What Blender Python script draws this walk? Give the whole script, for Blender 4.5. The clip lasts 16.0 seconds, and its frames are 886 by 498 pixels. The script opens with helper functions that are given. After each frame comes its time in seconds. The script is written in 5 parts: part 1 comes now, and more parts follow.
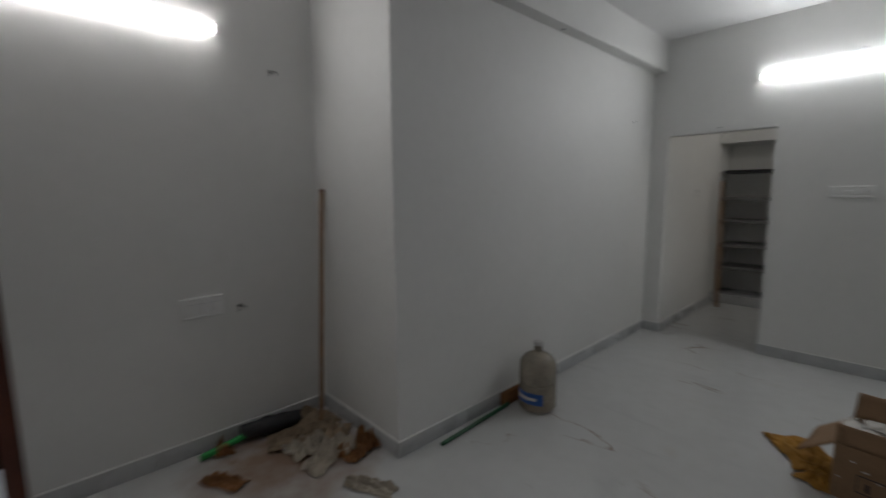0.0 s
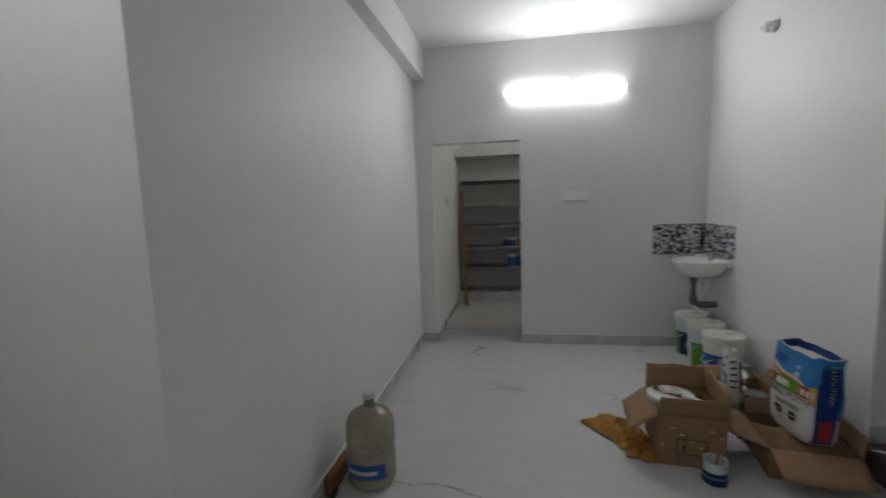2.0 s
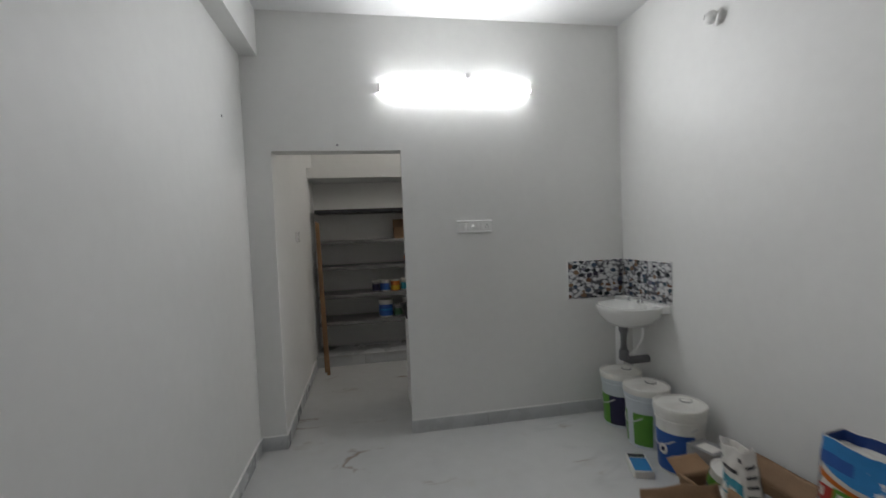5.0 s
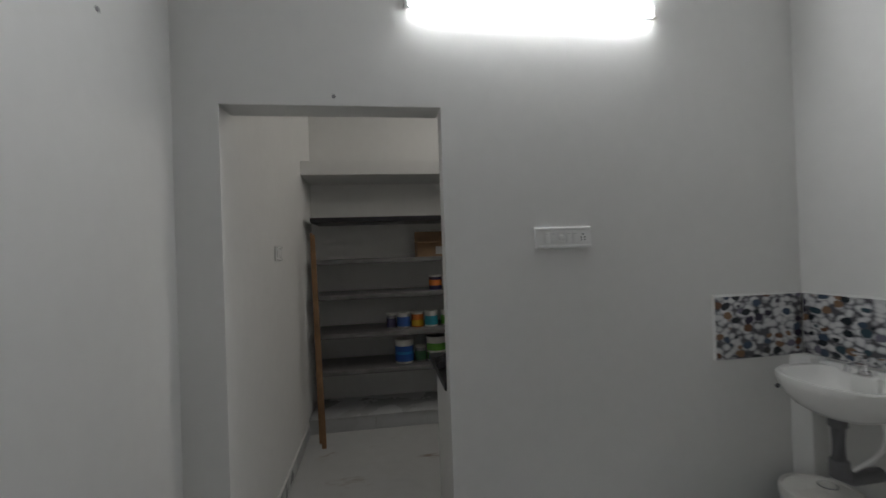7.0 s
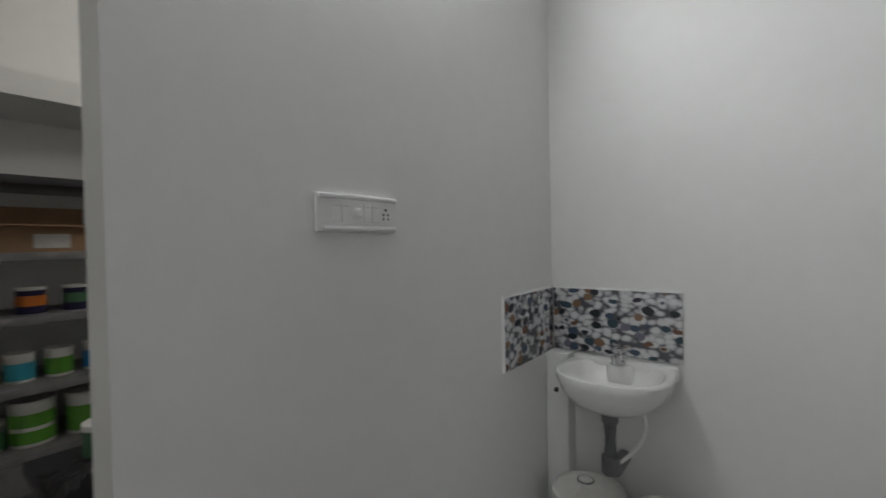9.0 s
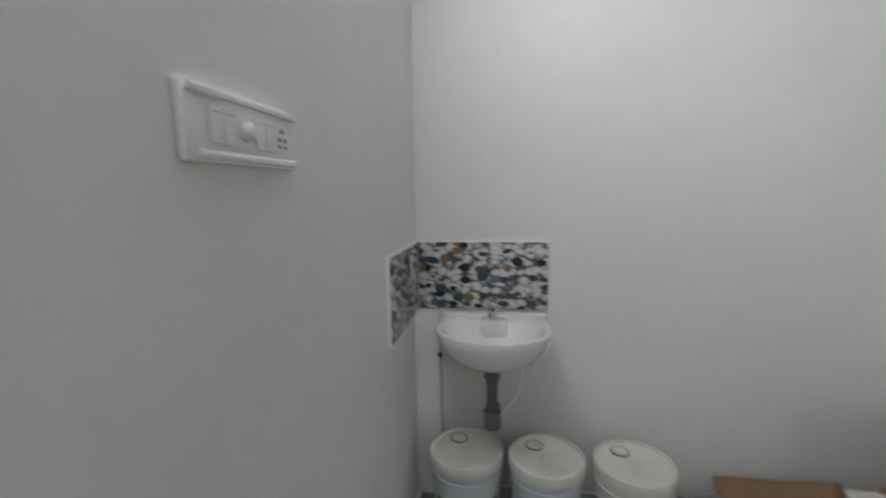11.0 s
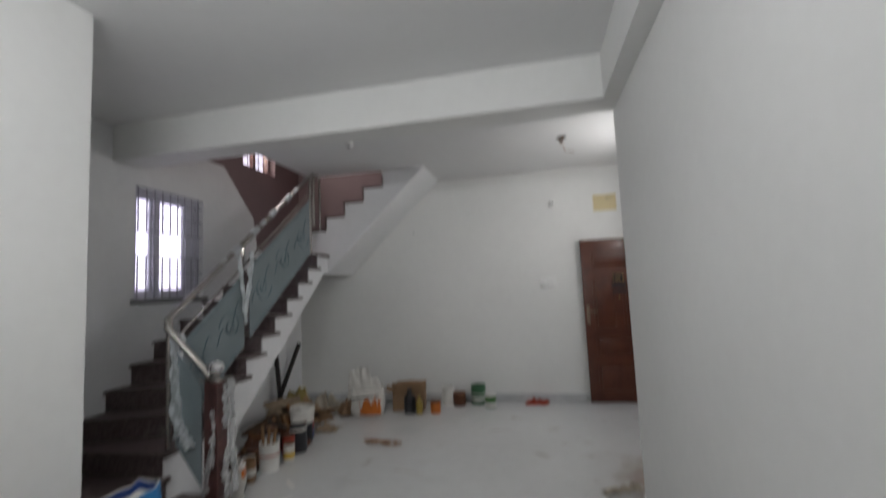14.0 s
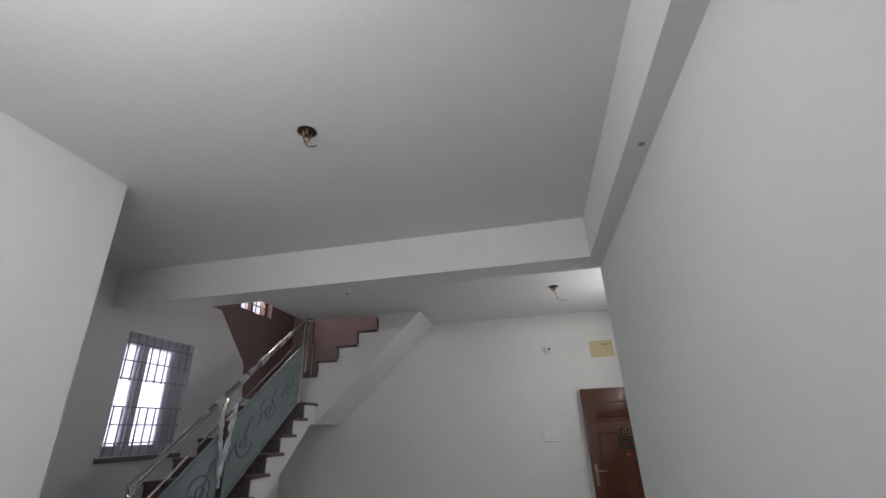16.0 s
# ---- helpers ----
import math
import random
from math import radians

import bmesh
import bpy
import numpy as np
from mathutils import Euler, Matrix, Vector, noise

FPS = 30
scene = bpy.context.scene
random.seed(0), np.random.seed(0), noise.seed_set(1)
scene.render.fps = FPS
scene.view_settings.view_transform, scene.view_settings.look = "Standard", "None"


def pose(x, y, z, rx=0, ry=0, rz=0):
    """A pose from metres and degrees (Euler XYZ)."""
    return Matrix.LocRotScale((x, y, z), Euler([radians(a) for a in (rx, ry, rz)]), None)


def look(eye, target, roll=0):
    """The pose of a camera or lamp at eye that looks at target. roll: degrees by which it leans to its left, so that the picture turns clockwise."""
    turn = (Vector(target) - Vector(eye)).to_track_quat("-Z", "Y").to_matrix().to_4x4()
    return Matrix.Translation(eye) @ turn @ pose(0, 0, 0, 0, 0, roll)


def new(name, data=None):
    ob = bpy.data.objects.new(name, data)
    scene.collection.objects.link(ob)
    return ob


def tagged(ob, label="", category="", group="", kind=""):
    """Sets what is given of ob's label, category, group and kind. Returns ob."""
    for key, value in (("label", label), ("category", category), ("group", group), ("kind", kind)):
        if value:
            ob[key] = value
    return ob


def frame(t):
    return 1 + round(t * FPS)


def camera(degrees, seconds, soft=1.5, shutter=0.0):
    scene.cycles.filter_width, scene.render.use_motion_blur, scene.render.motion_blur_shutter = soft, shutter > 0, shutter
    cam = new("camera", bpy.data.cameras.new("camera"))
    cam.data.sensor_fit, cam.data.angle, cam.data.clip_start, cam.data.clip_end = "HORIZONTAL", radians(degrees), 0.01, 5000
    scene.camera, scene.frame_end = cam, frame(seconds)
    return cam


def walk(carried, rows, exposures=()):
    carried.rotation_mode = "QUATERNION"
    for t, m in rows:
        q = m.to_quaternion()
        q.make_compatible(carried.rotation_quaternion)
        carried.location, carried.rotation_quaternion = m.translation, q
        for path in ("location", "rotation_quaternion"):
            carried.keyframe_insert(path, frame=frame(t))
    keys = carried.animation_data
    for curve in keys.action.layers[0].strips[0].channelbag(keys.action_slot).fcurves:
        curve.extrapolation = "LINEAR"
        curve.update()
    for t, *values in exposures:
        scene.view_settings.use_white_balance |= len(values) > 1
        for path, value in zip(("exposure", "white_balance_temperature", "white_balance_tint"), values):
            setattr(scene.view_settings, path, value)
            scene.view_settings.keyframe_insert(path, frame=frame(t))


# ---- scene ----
cam = camera(91.7, 16.0, shutter=0.7)
PATH = [
    (0, (1.903, -5.031, 1.61), (0.458, -3.674, 1.344), -0.5),
    (0.5, (1.626, -5.017, 1.573), (0.559, -3.344, 1.324), -0.9),
    (1, (1.392, -4.923, 1.555), (0.585, -3.109, 1.316), -1.0),
    (1.5, (1.164, -4.713, 1.553), (0.583, -2.813, 1.324), -1.5),
    (2, (0.969, -4.635, 1.547), (0.646, -2.673, 1.334), -1.9),
    (2.5, (0.843, -4.585, 1.548), (0.906, -2.596, 1.348), -2.1),
    (3, (0.817, -4.424, 1.518), (1.084, -2.451, 1.333), -1.9),
    (3.5, (0.815, -4.164, 1.532), (1.146, -2.199, 1.36), -2.1),
    (4, (0.762, -3.89, 1.537), (1.118, -1.927, 1.389), -2.2),
    (6.5, (0.771, -2.225, 1.558), (1.077, -0.249, 1.563), -2.2),
    (7, (0.754, -1.89, 1.532), (1.05, 0.088, 1.544), -2.0),
    (7.5, (0.739, -1.606, 1.522), (1.132, 0.355, 1.533), -1.9),
    (8, (0.827, -1.277, 1.511), (1.633, 0.553, 1.506), -1.7),
    (8.5, (0.829, -1.048, 1.482), (2.135, 0.467, 1.477), -1.5),
    (9, (0.822, -0.889, 1.493), (2.405, 0.333, 1.467), -1.2),
    (11.5, (0.999, -0.363, 1.485), (2.943, -0.595, 1.075), -1.6),
    (12, (0.857, -0.433, 1.588), (2.534, -1.405, 1.094), -2.7),
    (12.5, (0.81, -0.427, 1.594), (1.972, -2.017, 1.246), -3.3),
    (13, (0.671, -0.367, 1.522), (1.469, -2.178, 1.23), -3.0),
    (13.5, (0.642, -0.342, 1.53), (1.16, -2.261, 1.31), -2.9),
    (14, (0.6, -0.263, 1.599), (1.0, -2.214, 1.776), -2.7),
    (14.5, (0.585, -0.204, 1.67), (0.944, -2.096, 2.211), -2.7),
    (15, (0.578, -0.17, 1.708), (0.908, -2.009, 2.42), -2.6),
    (15.5, (0.579, -0.147, 1.722), (0.898, -1.972, 2.475), -2.5),
    (16, (0.588, -0.205, 1.708), (0.912, -2.018, 2.488), -2.5),
]
walk(cam, [(t, look(eye, target, roll)) for t, eye, target, roll in PATH],
     exposures=((0, -.64), (.5, -.55), (1, -.34), (2, -.2), (3, 0), (4, -.02), (6.5, -.22), (7.5, -.6), (8, -.36), (8.5, -.1), (9, -.12), (11.5, .2), (12, .15), (13, .3), (13.5, .32), (14, .26), (14.5, .2), (15, .05), (16, -.03)))

# ---- world, daylight and exposure ----
world = bpy.data.worlds.new("sky")
scene.world = world
world.use_nodes = True
wn = world.node_tree.nodes
sky = wn.new("ShaderNodeTexSky")
sky.sky_type = "NISHITA"
sky.sun_disc = False
sky.sun_elevation, sky.sun_rotation = radians(42), radians(200)
world.node_tree.links.new(sky.outputs[0], wn["Background"].inputs[0])
wn["Background"].inputs[1].default_value = 0.05
sun = new("sun", bpy.data.lights.new("sun", "SUN"))
sun.data.energy, sun.data.angle, sun.data.color = 1.0, radians(10), (1, .96, .9)
sun.matrix_world = look((0, -20, 20), (0, 0, 0))


def opening_light(name, eye, target, w, h, energy, col=(1, 1, 1)):
    lamp = new(name, bpy.data.lights.new(name, "AREA"))
    lamp.data.shape, lamp.data.size, lamp.data.size_y = "RECTANGLE", w, h
    lamp.data.energy, lamp.data.color = energy, col
    lamp.matrix_world = look(eye, target)
    return lamp


opening_light("entry_daylight", (-1.5, -5.75, 1.5), (2, -5.3, 1.2), .9, 1.9, 2.6, (1, .96, .92))
opening_light("stair_window_daylight", (4.3, -3.95, 2.15), (2, -3.95, 1.8), .8, .9, 2.4, (.90, .86, 1))
opening_light("upper_window_daylight", (4.32, -5.4, 4.1), (3, -5.4, 3.2), .7, 1.2, 34, (1, .92, .86))

# ---- materials ----
def mat(name, col, rough=.5, metal=0.0, var=.12, scale=2.5, fine=40.0, bump=.05, grain=120.0, trans=0.0, coat=0.0, second=None, ior=1.45):
    """Colour with broad stains and fine grain, uneven gloss and fine relief."""
    m = bpy.data.materials.new(name)
    m.use_nodes = True
    n, l = m.node_tree.nodes, m.node_tree.links
    b = n["Principled BSDF"]
    tc = n.new("ShaderNodeTexCoord")
    big, small, rel = (n.new("ShaderNodeTexNoise") for _ in range(3))
    for t, s, d in ((big, scale, 5), (small, fine, 3), (rel, grain, 4)):
        t.inputs["Scale"].default_value, t.inputs["Detail"].default_value = s, d
        l.new(tc.outputs["Object"], t.inputs["Vector"])
    add = n.new("ShaderNodeMath")
    add.operation = "MULTIPLY_ADD"
    add.inputs[1].default_value = .35
    l.new(small.outputs["Fac"], add.inputs[0])
    l.new(big.outputs["Fac"], add.inputs[2])
    ramp = n.new("ShaderNodeValToRGB")
    lo = second or tuple(c * (1 - var) for c in col)
    hi = tuple(min(1, c * (1 + var * .5)) for c in col)
    ramp.color_ramp.elements[0].position, ramp.color_ramp.elements[1].position = .42, .9
    ramp.color_ramp.elements[0].color, ramp.color_ramp.elements[1].color = (*lo, 1), (*hi, 1)
    l.new(add.outputs[0], ramp.inputs[0])
    l.new(ramp.outputs[0], b.inputs["Base Color"])
    rr = n.new("ShaderNodeMapRange")
    rr.inputs[3].default_value, rr.inputs[4].default_value = max(.02, rough * .8), min(1, rough * 1.2)
    l.new(big.outputs["Fac"], rr.inputs[0])
    l.new(rr.outputs[0], b.inputs["Roughness"])
    bp = n.new("ShaderNodeBump")
    bp.inputs["Strength"].default_value, bp.inputs["Distance"].default_value = bump, .01
    l.new(rel.outputs["Fac"], bp.inputs["Height"])
    l.new(bp.outputs[0], b.inputs["Normal"])
    b.inputs["Metallic"].default_value = metal
    b.inputs["Transmission Weight"].default_value = trans
    b.inputs["Coat Weight"].default_value = coat
    b.inputs["IOR"].default_value = ior
    return m


def glow(name, col, strength):
    m = bpy.data.materials.new(name)
    m.use_nodes = True
    b = m.node_tree.nodes["Principled BSDF"]
    b.inputs["Base Color"].default_value = (*col, 1)
    b.inputs["Emission Color"].default_value = (*col, 1)
    b.inputs["Emission Strength"].default_value = strength
    return m


PAINT = mat("wall_paint", (.80, .80, .785), .55, var=.05, scale=.9, fine=14, bump=.05, grain=70)
CEILP = mat("ceiling_paint", (.80, .80, .80), .7, var=.04, scale=.8, fine=14, bump=.12, grain=60)
STAIRP = mat("stair_paint", (.78, .78, .79), .6, var=.07, scale=1.2, fine=16, bump=.10, grain=60)
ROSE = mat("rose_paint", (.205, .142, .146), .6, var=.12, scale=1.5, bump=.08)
SKIRT = mat("skirting_tile", (.53, .54, .55), .28, var=.07, scale=4, fine=30, bump=.02)
TUBE = glow("tube_glow", (1, .985, .98), 69)
TUBEB = glow("back_tube_glow", (.965, .985, 1), 110)
DAY = glow("daylight_backdrop", (.89, .85, 1), .9)
TUBEK = glow("kitchen_tube_glow", (1, .955, .90), 66)
PLAST = mat("white_plastic", (.90, .90, .89), .25, var=.03, bump=.01)
PLASTG = mat("shadow_plastic", (.55, .55, .54), .35, var=.05, bump=.01)
DARK = mat("dark_hole", (.02, .02, .02), .6)
CERAM = mat("white_ceramic", (.82, .82, .80), .2, var=.03, bump=.0, coat=.2)
CHROME = mat("chrome", (.75, .75, .76), .12, metal=1, var=.05, bump=.01)
HANDLE = mat("dull_handle_metal", (.26, .20, .15), .45, metal=1, var=.3)
FILMW = mat("milky_film", (.60, .61, .62), .3, var=.35, scale=14, trans=.55, bump=.4, grain=24)
STEEL = mat("brushed_steel", (.38, .355, .335), .25, metal=1, var=.12, scale=8, bump=.03)
GREYPVC = mat("grey_pipe", (.16, .16, .17), .4, var=.2)
CARD = mat("cardboard", (.30, .185, .105), .8, var=.22, scale=6, fine=90, bump=.08, grain=220)
OILY = mat("oil_stained_cardboard", (.10, .058, .034), .75, var=.5, scale=8, fine=70, bump=.15)
CARDIN = mat("cardboard_inner", (.25, .155, .09), .85, var=.2, scale=6, fine=90, bump=.08)
WOODP = mat("pole_wood", (.30, .17, .085), .55, var=.35, scale=8, fine=60)
DOORW = mat("varnished_door", (.098, .027, .012), .38, var=.45, scale=5, fine=45, bump=.06, coat=.12, second=(.055, .013, .006))
DOORD = mat("dark_door", (.013, .008, .007), .5, var=.4, scale=4, bump=.05)
BRASS = mat("aged_brass", (.42, .30, .14), .35, metal=1, var=.2)
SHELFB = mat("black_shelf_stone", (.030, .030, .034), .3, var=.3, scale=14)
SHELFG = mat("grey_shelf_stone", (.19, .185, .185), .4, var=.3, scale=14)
FRAME = mat("grey_window_frame", (.56, .55, .62), .4, var=.08)
GRILLE = mat("grille_paint", (.36, .355, .41), .45, var=.15)
FILM = mat("protective_film", (.62, .66, .68), .35, var=.25, scale=10, trans=.35, bump=.2, grain=30)
GLASS = mat("etched_blue_glass", (.42, .50, .53), .22, var=.10, scale=3, fine=50, trans=.6, bump=.05, grain=40)
ETCH = mat("etching_line", (.07, .12, .14), .5, var=.2)
YELLOW = mat("ochre_cloth", (.42, .21, .035), .9, var=.35, scale=9, fine=70, bump=.3)
RAG = mat("dirty_rag", (.33, .25, .17), .95, var=.5, scale=7, fine=60, bump=.35)
RAGW = mat("pale_rag", (.43, .38, .31), .9, var=.35, scale=8, fine=60, bump=.3)
RAGB = mat("rust_rag", (.26, .12, .045), .9, var=.4, scale=8, bump=.3)
DUST = mat("brown_sawdust", (.30, .19, .11), 1, var=.4, scale=12, fine=120, bump=.5)
BLACKP = mat("black_plastic_bag", (.022, .022, .026), .4, var=.4, scale=10, bump=.3, grain=40)
PAILW = mat("pail_white", (.74, .73, .69), .38, var=.12, scale=7, fine=40, bump=.03)
PAILB = mat("pail_milky", (.58, .63, .66), .35, var=.1, bump=.02)
GREEN = mat("green_label", (.10, .30, .035), .4, var=.12, scale=9)
NAVY = mat("navy_label", (.018, .016, .06), .4, var=.2)
NEWEL = mat("red_granite_newel", (.115, .05, .045), .3, var=.5, scale=9, fine=90, second=(.035, .02, .02))
BLUE = mat("blue_label", (.022, .095, .36), .38, var=.15)
BLUED = mat("deep_blue_print", (.012, .045, .20), .4, var=.2)
SKYB = mat("sky_blue_label", (.03, .22, .52), .38, var=.15)
TEAL = mat("teal_label", (.03, .30, .40), .4, var=.15)
ORANGE = mat("orange_label", (.55, .15, .02), .4, var=.2)
REDL = mat("red_label", (.42, .035, .025), .4, var=.2)
YELL = mat("yellow_label", (.65, .42, .03), .4, var=.15)
OFFW = mat("printed_white", (.68, .66, .62), .45, var=.10, scale=12, bump=.06)
INK = mat("dark_ink", (.03, .03, .035), .5, var=.2)
TINGR = mat("grey_tin", (.33, .33, .34), .35, metal=.6, var=.3)
BROWNT = mat("rust_tin", (.16, .06, .03), .5, var=.4)
GREENT = mat("green_tin", (.06, .16, .08), .4, var=.25)
MURK = mat("murky_water_plastic", (.55, .49, .40), .25, var=.3, scale=7, fine=40, trans=.55, bump=.05)
RODG = mat("green_rod", (.01, .085, .03), .35, var=.3)
PAPER = mat("pale_yellow_paper", (.66, .56, .33), .7, var=.08)
WIRE = mat("copper_wire", (.25, .12, .06), .4, metal=.5)
LABELC = mat("carton_white_label", (.55, .54, .52), .6, var=.15)


def floor_material():
    """White marble-look vitrified floor with sparse broken brown and grey veins and building dust."""
    m = mat("marble_floor_tile", (.61, .615, .61), .19, var=.10, scale=.7, fine=9, bump=.015, grain=30)
    n, l = m.node_tree.nodes, m.node_tree.links
    b = n["Principled BSDF"]
    base = b.inputs["Base Color"].links[0].from_socket
    tc = n.new("ShaderNodeTexCoord")
    mp = n.new("ShaderNodeMapping")
    mp.inputs["Rotation"].default_value, mp.inputs["Scale"].default_value = (0, 0, .08), (.6, 2.3, 1)
    l.new(tc.outputs["Object"], mp.inputs["Vector"])

    def ridge(scale, width, seed):
        t = n.new("ShaderNodeTexNoise")
        t.noise_dimensions = "4D"
        t.inputs["W"].default_value = seed
        t.inputs["Scale"].default_value, t.inputs["Detail"].default_value, t.inputs["Distortion"].default_value = scale, 5, .6
        l.new(mp.outputs[0], t.inputs["Vector"])
        s = n.new("ShaderNodeMath"); s.operation = "SUBTRACT"; s.inputs[1].default_value = .5
        l.new(t.outputs["Fac"], s.inputs[0])
        a = n.new("ShaderNodeMath"); a.operation = "ABSOLUTE"
        l.new(s.outputs[0], a.inputs[0])
        r = n.new("ShaderNodeMapRange")
        r.inputs[1].default_value, r.inputs[2].default_value, r.inputs[3].default_value, r.inputs[4].default_value = 0, width, 1, 0
        l.new(a.outputs[0], r.inputs[0])
        return r.outputs[0]

    def patch(scale, lo, hi, seed):
        t = n.new("ShaderNodeTexNoise")
        t.noise_dimensions = "4D"
        t.inputs["W"].default_value, t.inputs["Scale"].default_value = seed, scale
        l.new(tc.outputs["Object"], t.inputs["Vector"])
        r = n.new("ShaderNodeMapRange")
        r.inputs[1].default_value, r.inputs[2].default_value = lo, hi
        l.new(t.outputs["Fac"], r.inputs[0])
        return r.outputs[0]

    def times(a, c):
        p = n.new("ShaderNodeMath"); p.operation = "MULTIPLY"
        for s, v in zip(p.inputs, (a, c)):
            if isinstance(v, float):
                s.default_value = v
            else:
                l.new(v, s)
        return p.outputs[0]

    def mixed(col, fac, tint):
        x = n.new("ShaderNodeMix"); x.data_type = "RGBA"
        l.new(fac, x.inputs[0]); l.new(col, x.inputs[6])
        x.inputs[7].default_value = (*tint, 1)
        return x.outputs[2]

    col = mixed(base, times(times(ridge(1.1, .011, 3.0), patch(2.6, .54, .65, 8.0)), .8), (.24, .15, .10))
    col = mixed(col, times(times(ridge(.8, .03, 11.0), patch(1.6, .5, .65, 5.0)), .35), (.42, .43, .44))
    col = mixed(col, times(patch(5.0, .62, .8, 21.0), .25), (.50, .46, .40))
    # brown sawdust trodden into the corner by the entry wall
    off = n.new("ShaderNodeVectorMath")
    off.operation = "DISTANCE"
    off.inputs[1].default_value = (-.55, -4.05, 0)
    l.new(tc.outputs["Object"], off.inputs[0])
    rag = n.new("ShaderNodeTexNoise")
    rag.inputs["Scale"].default_value, rag.inputs["Detail"].default_value = 5, 6
    l.new(tc.outputs["Object"], rag.inputs["Vector"])
    sm = n.new("ShaderNodeMath")
    sm.operation = "MULTIPLY_ADD"
    sm.inputs[1].default_value = .7
    l.new(rag.outputs["Fac"], sm.inputs[0])
    l.new(off.outputs["Value"], sm.inputs[2])
    st = n.new("ShaderNodeMapRange")
    st.inputs[1].default_value, st.inputs[2].default_value, st.inputs[3].default_value, st.inputs[4].default_value = .50, 1.0, .85, 0
    l.new(sm.outputs[0], st.inputs[0])
    col = mixed(col, st.outputs[0], (.25, .14, .075))
    l.new(col, b.inputs["Base Color"])
    return m


def granite_material():
    """Polished dark red-brown granite, dusty with dried plaster splashes."""
    m = mat("brown_granite", (.122, .093, .092), .34, var=.5, scale=40, fine=160, bump=.03, second=(.045, .031, .030))
    n, l = m.node_tree.nodes, m.node_tree.links
    b = n["Principled BSDF"]
    base = b.inputs["Base Color"].links[0].from_socket
    tc = n.new("ShaderNodeTexCoord")
    t = n.new("ShaderNodeTexNoise")
    t.inputs["Scale"].default_value, t.inputs["Detail"].default_value = 5, 8
    l.new(tc.outputs["Object"], t.inputs["Vector"])
    r = n.new("ShaderNodeMapRange")
    r.inputs[1].default_value, r.inputs[2].default_value, r.inputs[4].default_value = .58, .78, .6
    l.new(t.outputs["Fac"], r.inputs[0])
    x = n.new("ShaderNodeMix"); x.data_type = "RGBA"
    l.new(r.outputs[0], x.inputs[0]); l.new(base, x.inputs[6])
    x.inputs[7].default_value = (.27, .245, .235, 1)
    l.new(x.outputs[2], b.inputs["Base Color"])
    return m


def pebble_material():
    """Glazed tile printed with heaped white pebbles and scattered dark, brown and blue ones."""
    m = bpy.data.materials.new("pebble_print_tile")
    m.use_nodes = True
    n, l = m.node_tree.nodes, m.node_tree.links
    b = n["Principled BSDF"]
    tc = n.new("ShaderNodeTexCoord")
    nz = n.new("ShaderNodeTexNoise")
    nz.inputs["Scale"].default_value = 14
    l.new(tc.outputs["Object"], nz.inputs["Vector"])
    jit = n.new("ShaderNodeMix")
    jit.data_type = "RGBA"
    jit.inputs[0].default_value = .03
    l.new(tc.outputs["Object"], jit.inputs[6])
    l.new(nz.outputs["Color"], jit.inputs[7])

    def layer(scale, shift, rnd):
        mp = n.new("ShaderNodeMapping")
        mp.inputs["Scale"].default_value, mp.inputs["Location"].default_value = scale, shift
        l.new(jit.outputs[2], mp.inputs["Vector"])
        v = n.new("ShaderNodeTexVoronoi")
        v.inputs["Scale"].default_value, v.inputs["Randomness"].default_value = 1, rnd
        l.new(mp.outputs[0], v.inputs["Vector"])
        sep = n.new("ShaderNodeSeparateColor")
        l.new(v.outputs["Color"], sep.inputs[0])
        return v.outputs["Distance"], sep

    def ramp(src, stops, mode="LINEAR"):
        r = n.new("ShaderNodeValToRGB")
        r.color_ramp.interpolation = mode
        while len(r.color_ramp.elements) < len(stops):
            r.color_ramp.elements.new(.5)
        for el, (p, c) in zip(r.color_ramp.elements, stops):
            el.position, el.color = p, (*c, 1)
        l.new(src, r.inputs[0])
        return r.outputs[0]

    def mixed(fac, a, c):
        x = n.new("ShaderNodeMix")
        x.data_type = "RGBA"
        for sock, v in ((x.inputs[0], fac), (x.inputs[6], a), (x.inputs[7], c)):
            l.new(v, sock)
        return x.outputs[2]

    d1, s1 = layer((26, .01, 38), (0, 0, 0), .85)
    white = ramp(d1, ((0, (.70, .70, .70)), (.42, (.60, .60, .61)), (.58, (.35, .35, .37)), (.72, (.09, .09, .10))))
    d2, s2 = layer((18.5, .01, 26), (3.3, 1.7, 5.1), .55)
    tint = ramp(s2.outputs[0], ((0, (.02, .025, .03)), (.2, (.055, .08, .12)), (.36, (.15, .08, .05)), (.5, (.035, .03, .05)), (.64, (.22, .135, .085)), (.76, (.04, .07, .09)), (.9, (.16, .15, .20))), "CONSTANT")
    inside = ramp(d2, ((0, (1, 1, 1)), (.46, (1, 1, 1)), (.52, (0, 0, 0))))
    some = ramp(s2.outputs[1], ((0, (0, 0, 0)), (.36, (1, 1, 1))), "CONSTANT")
    fac = n.new("ShaderNodeMath")
    fac.operation = "MULTIPLY"
    l.new(inside, fac.inputs[0])
    l.new(some, fac.inputs[1])
    l.new(mixed(fac.outputs[0], white, tint), b.inputs["Base Color"])
    b.inputs["Roughness"].default_value = .14
    bp = n.new("ShaderNodeBump")
    bp.invert = True
    bp.inputs["Strength"].default_value, bp.inputs["Distance"].default_value = .2, .004
    l.new(d1, bp.inputs["Height"])
    l.new(bp.outputs[0], b.inputs["Normal"])
    return m


FLOORM, GRANITE, PEBBLE = floor_material(), granite_material(), pebble_material()


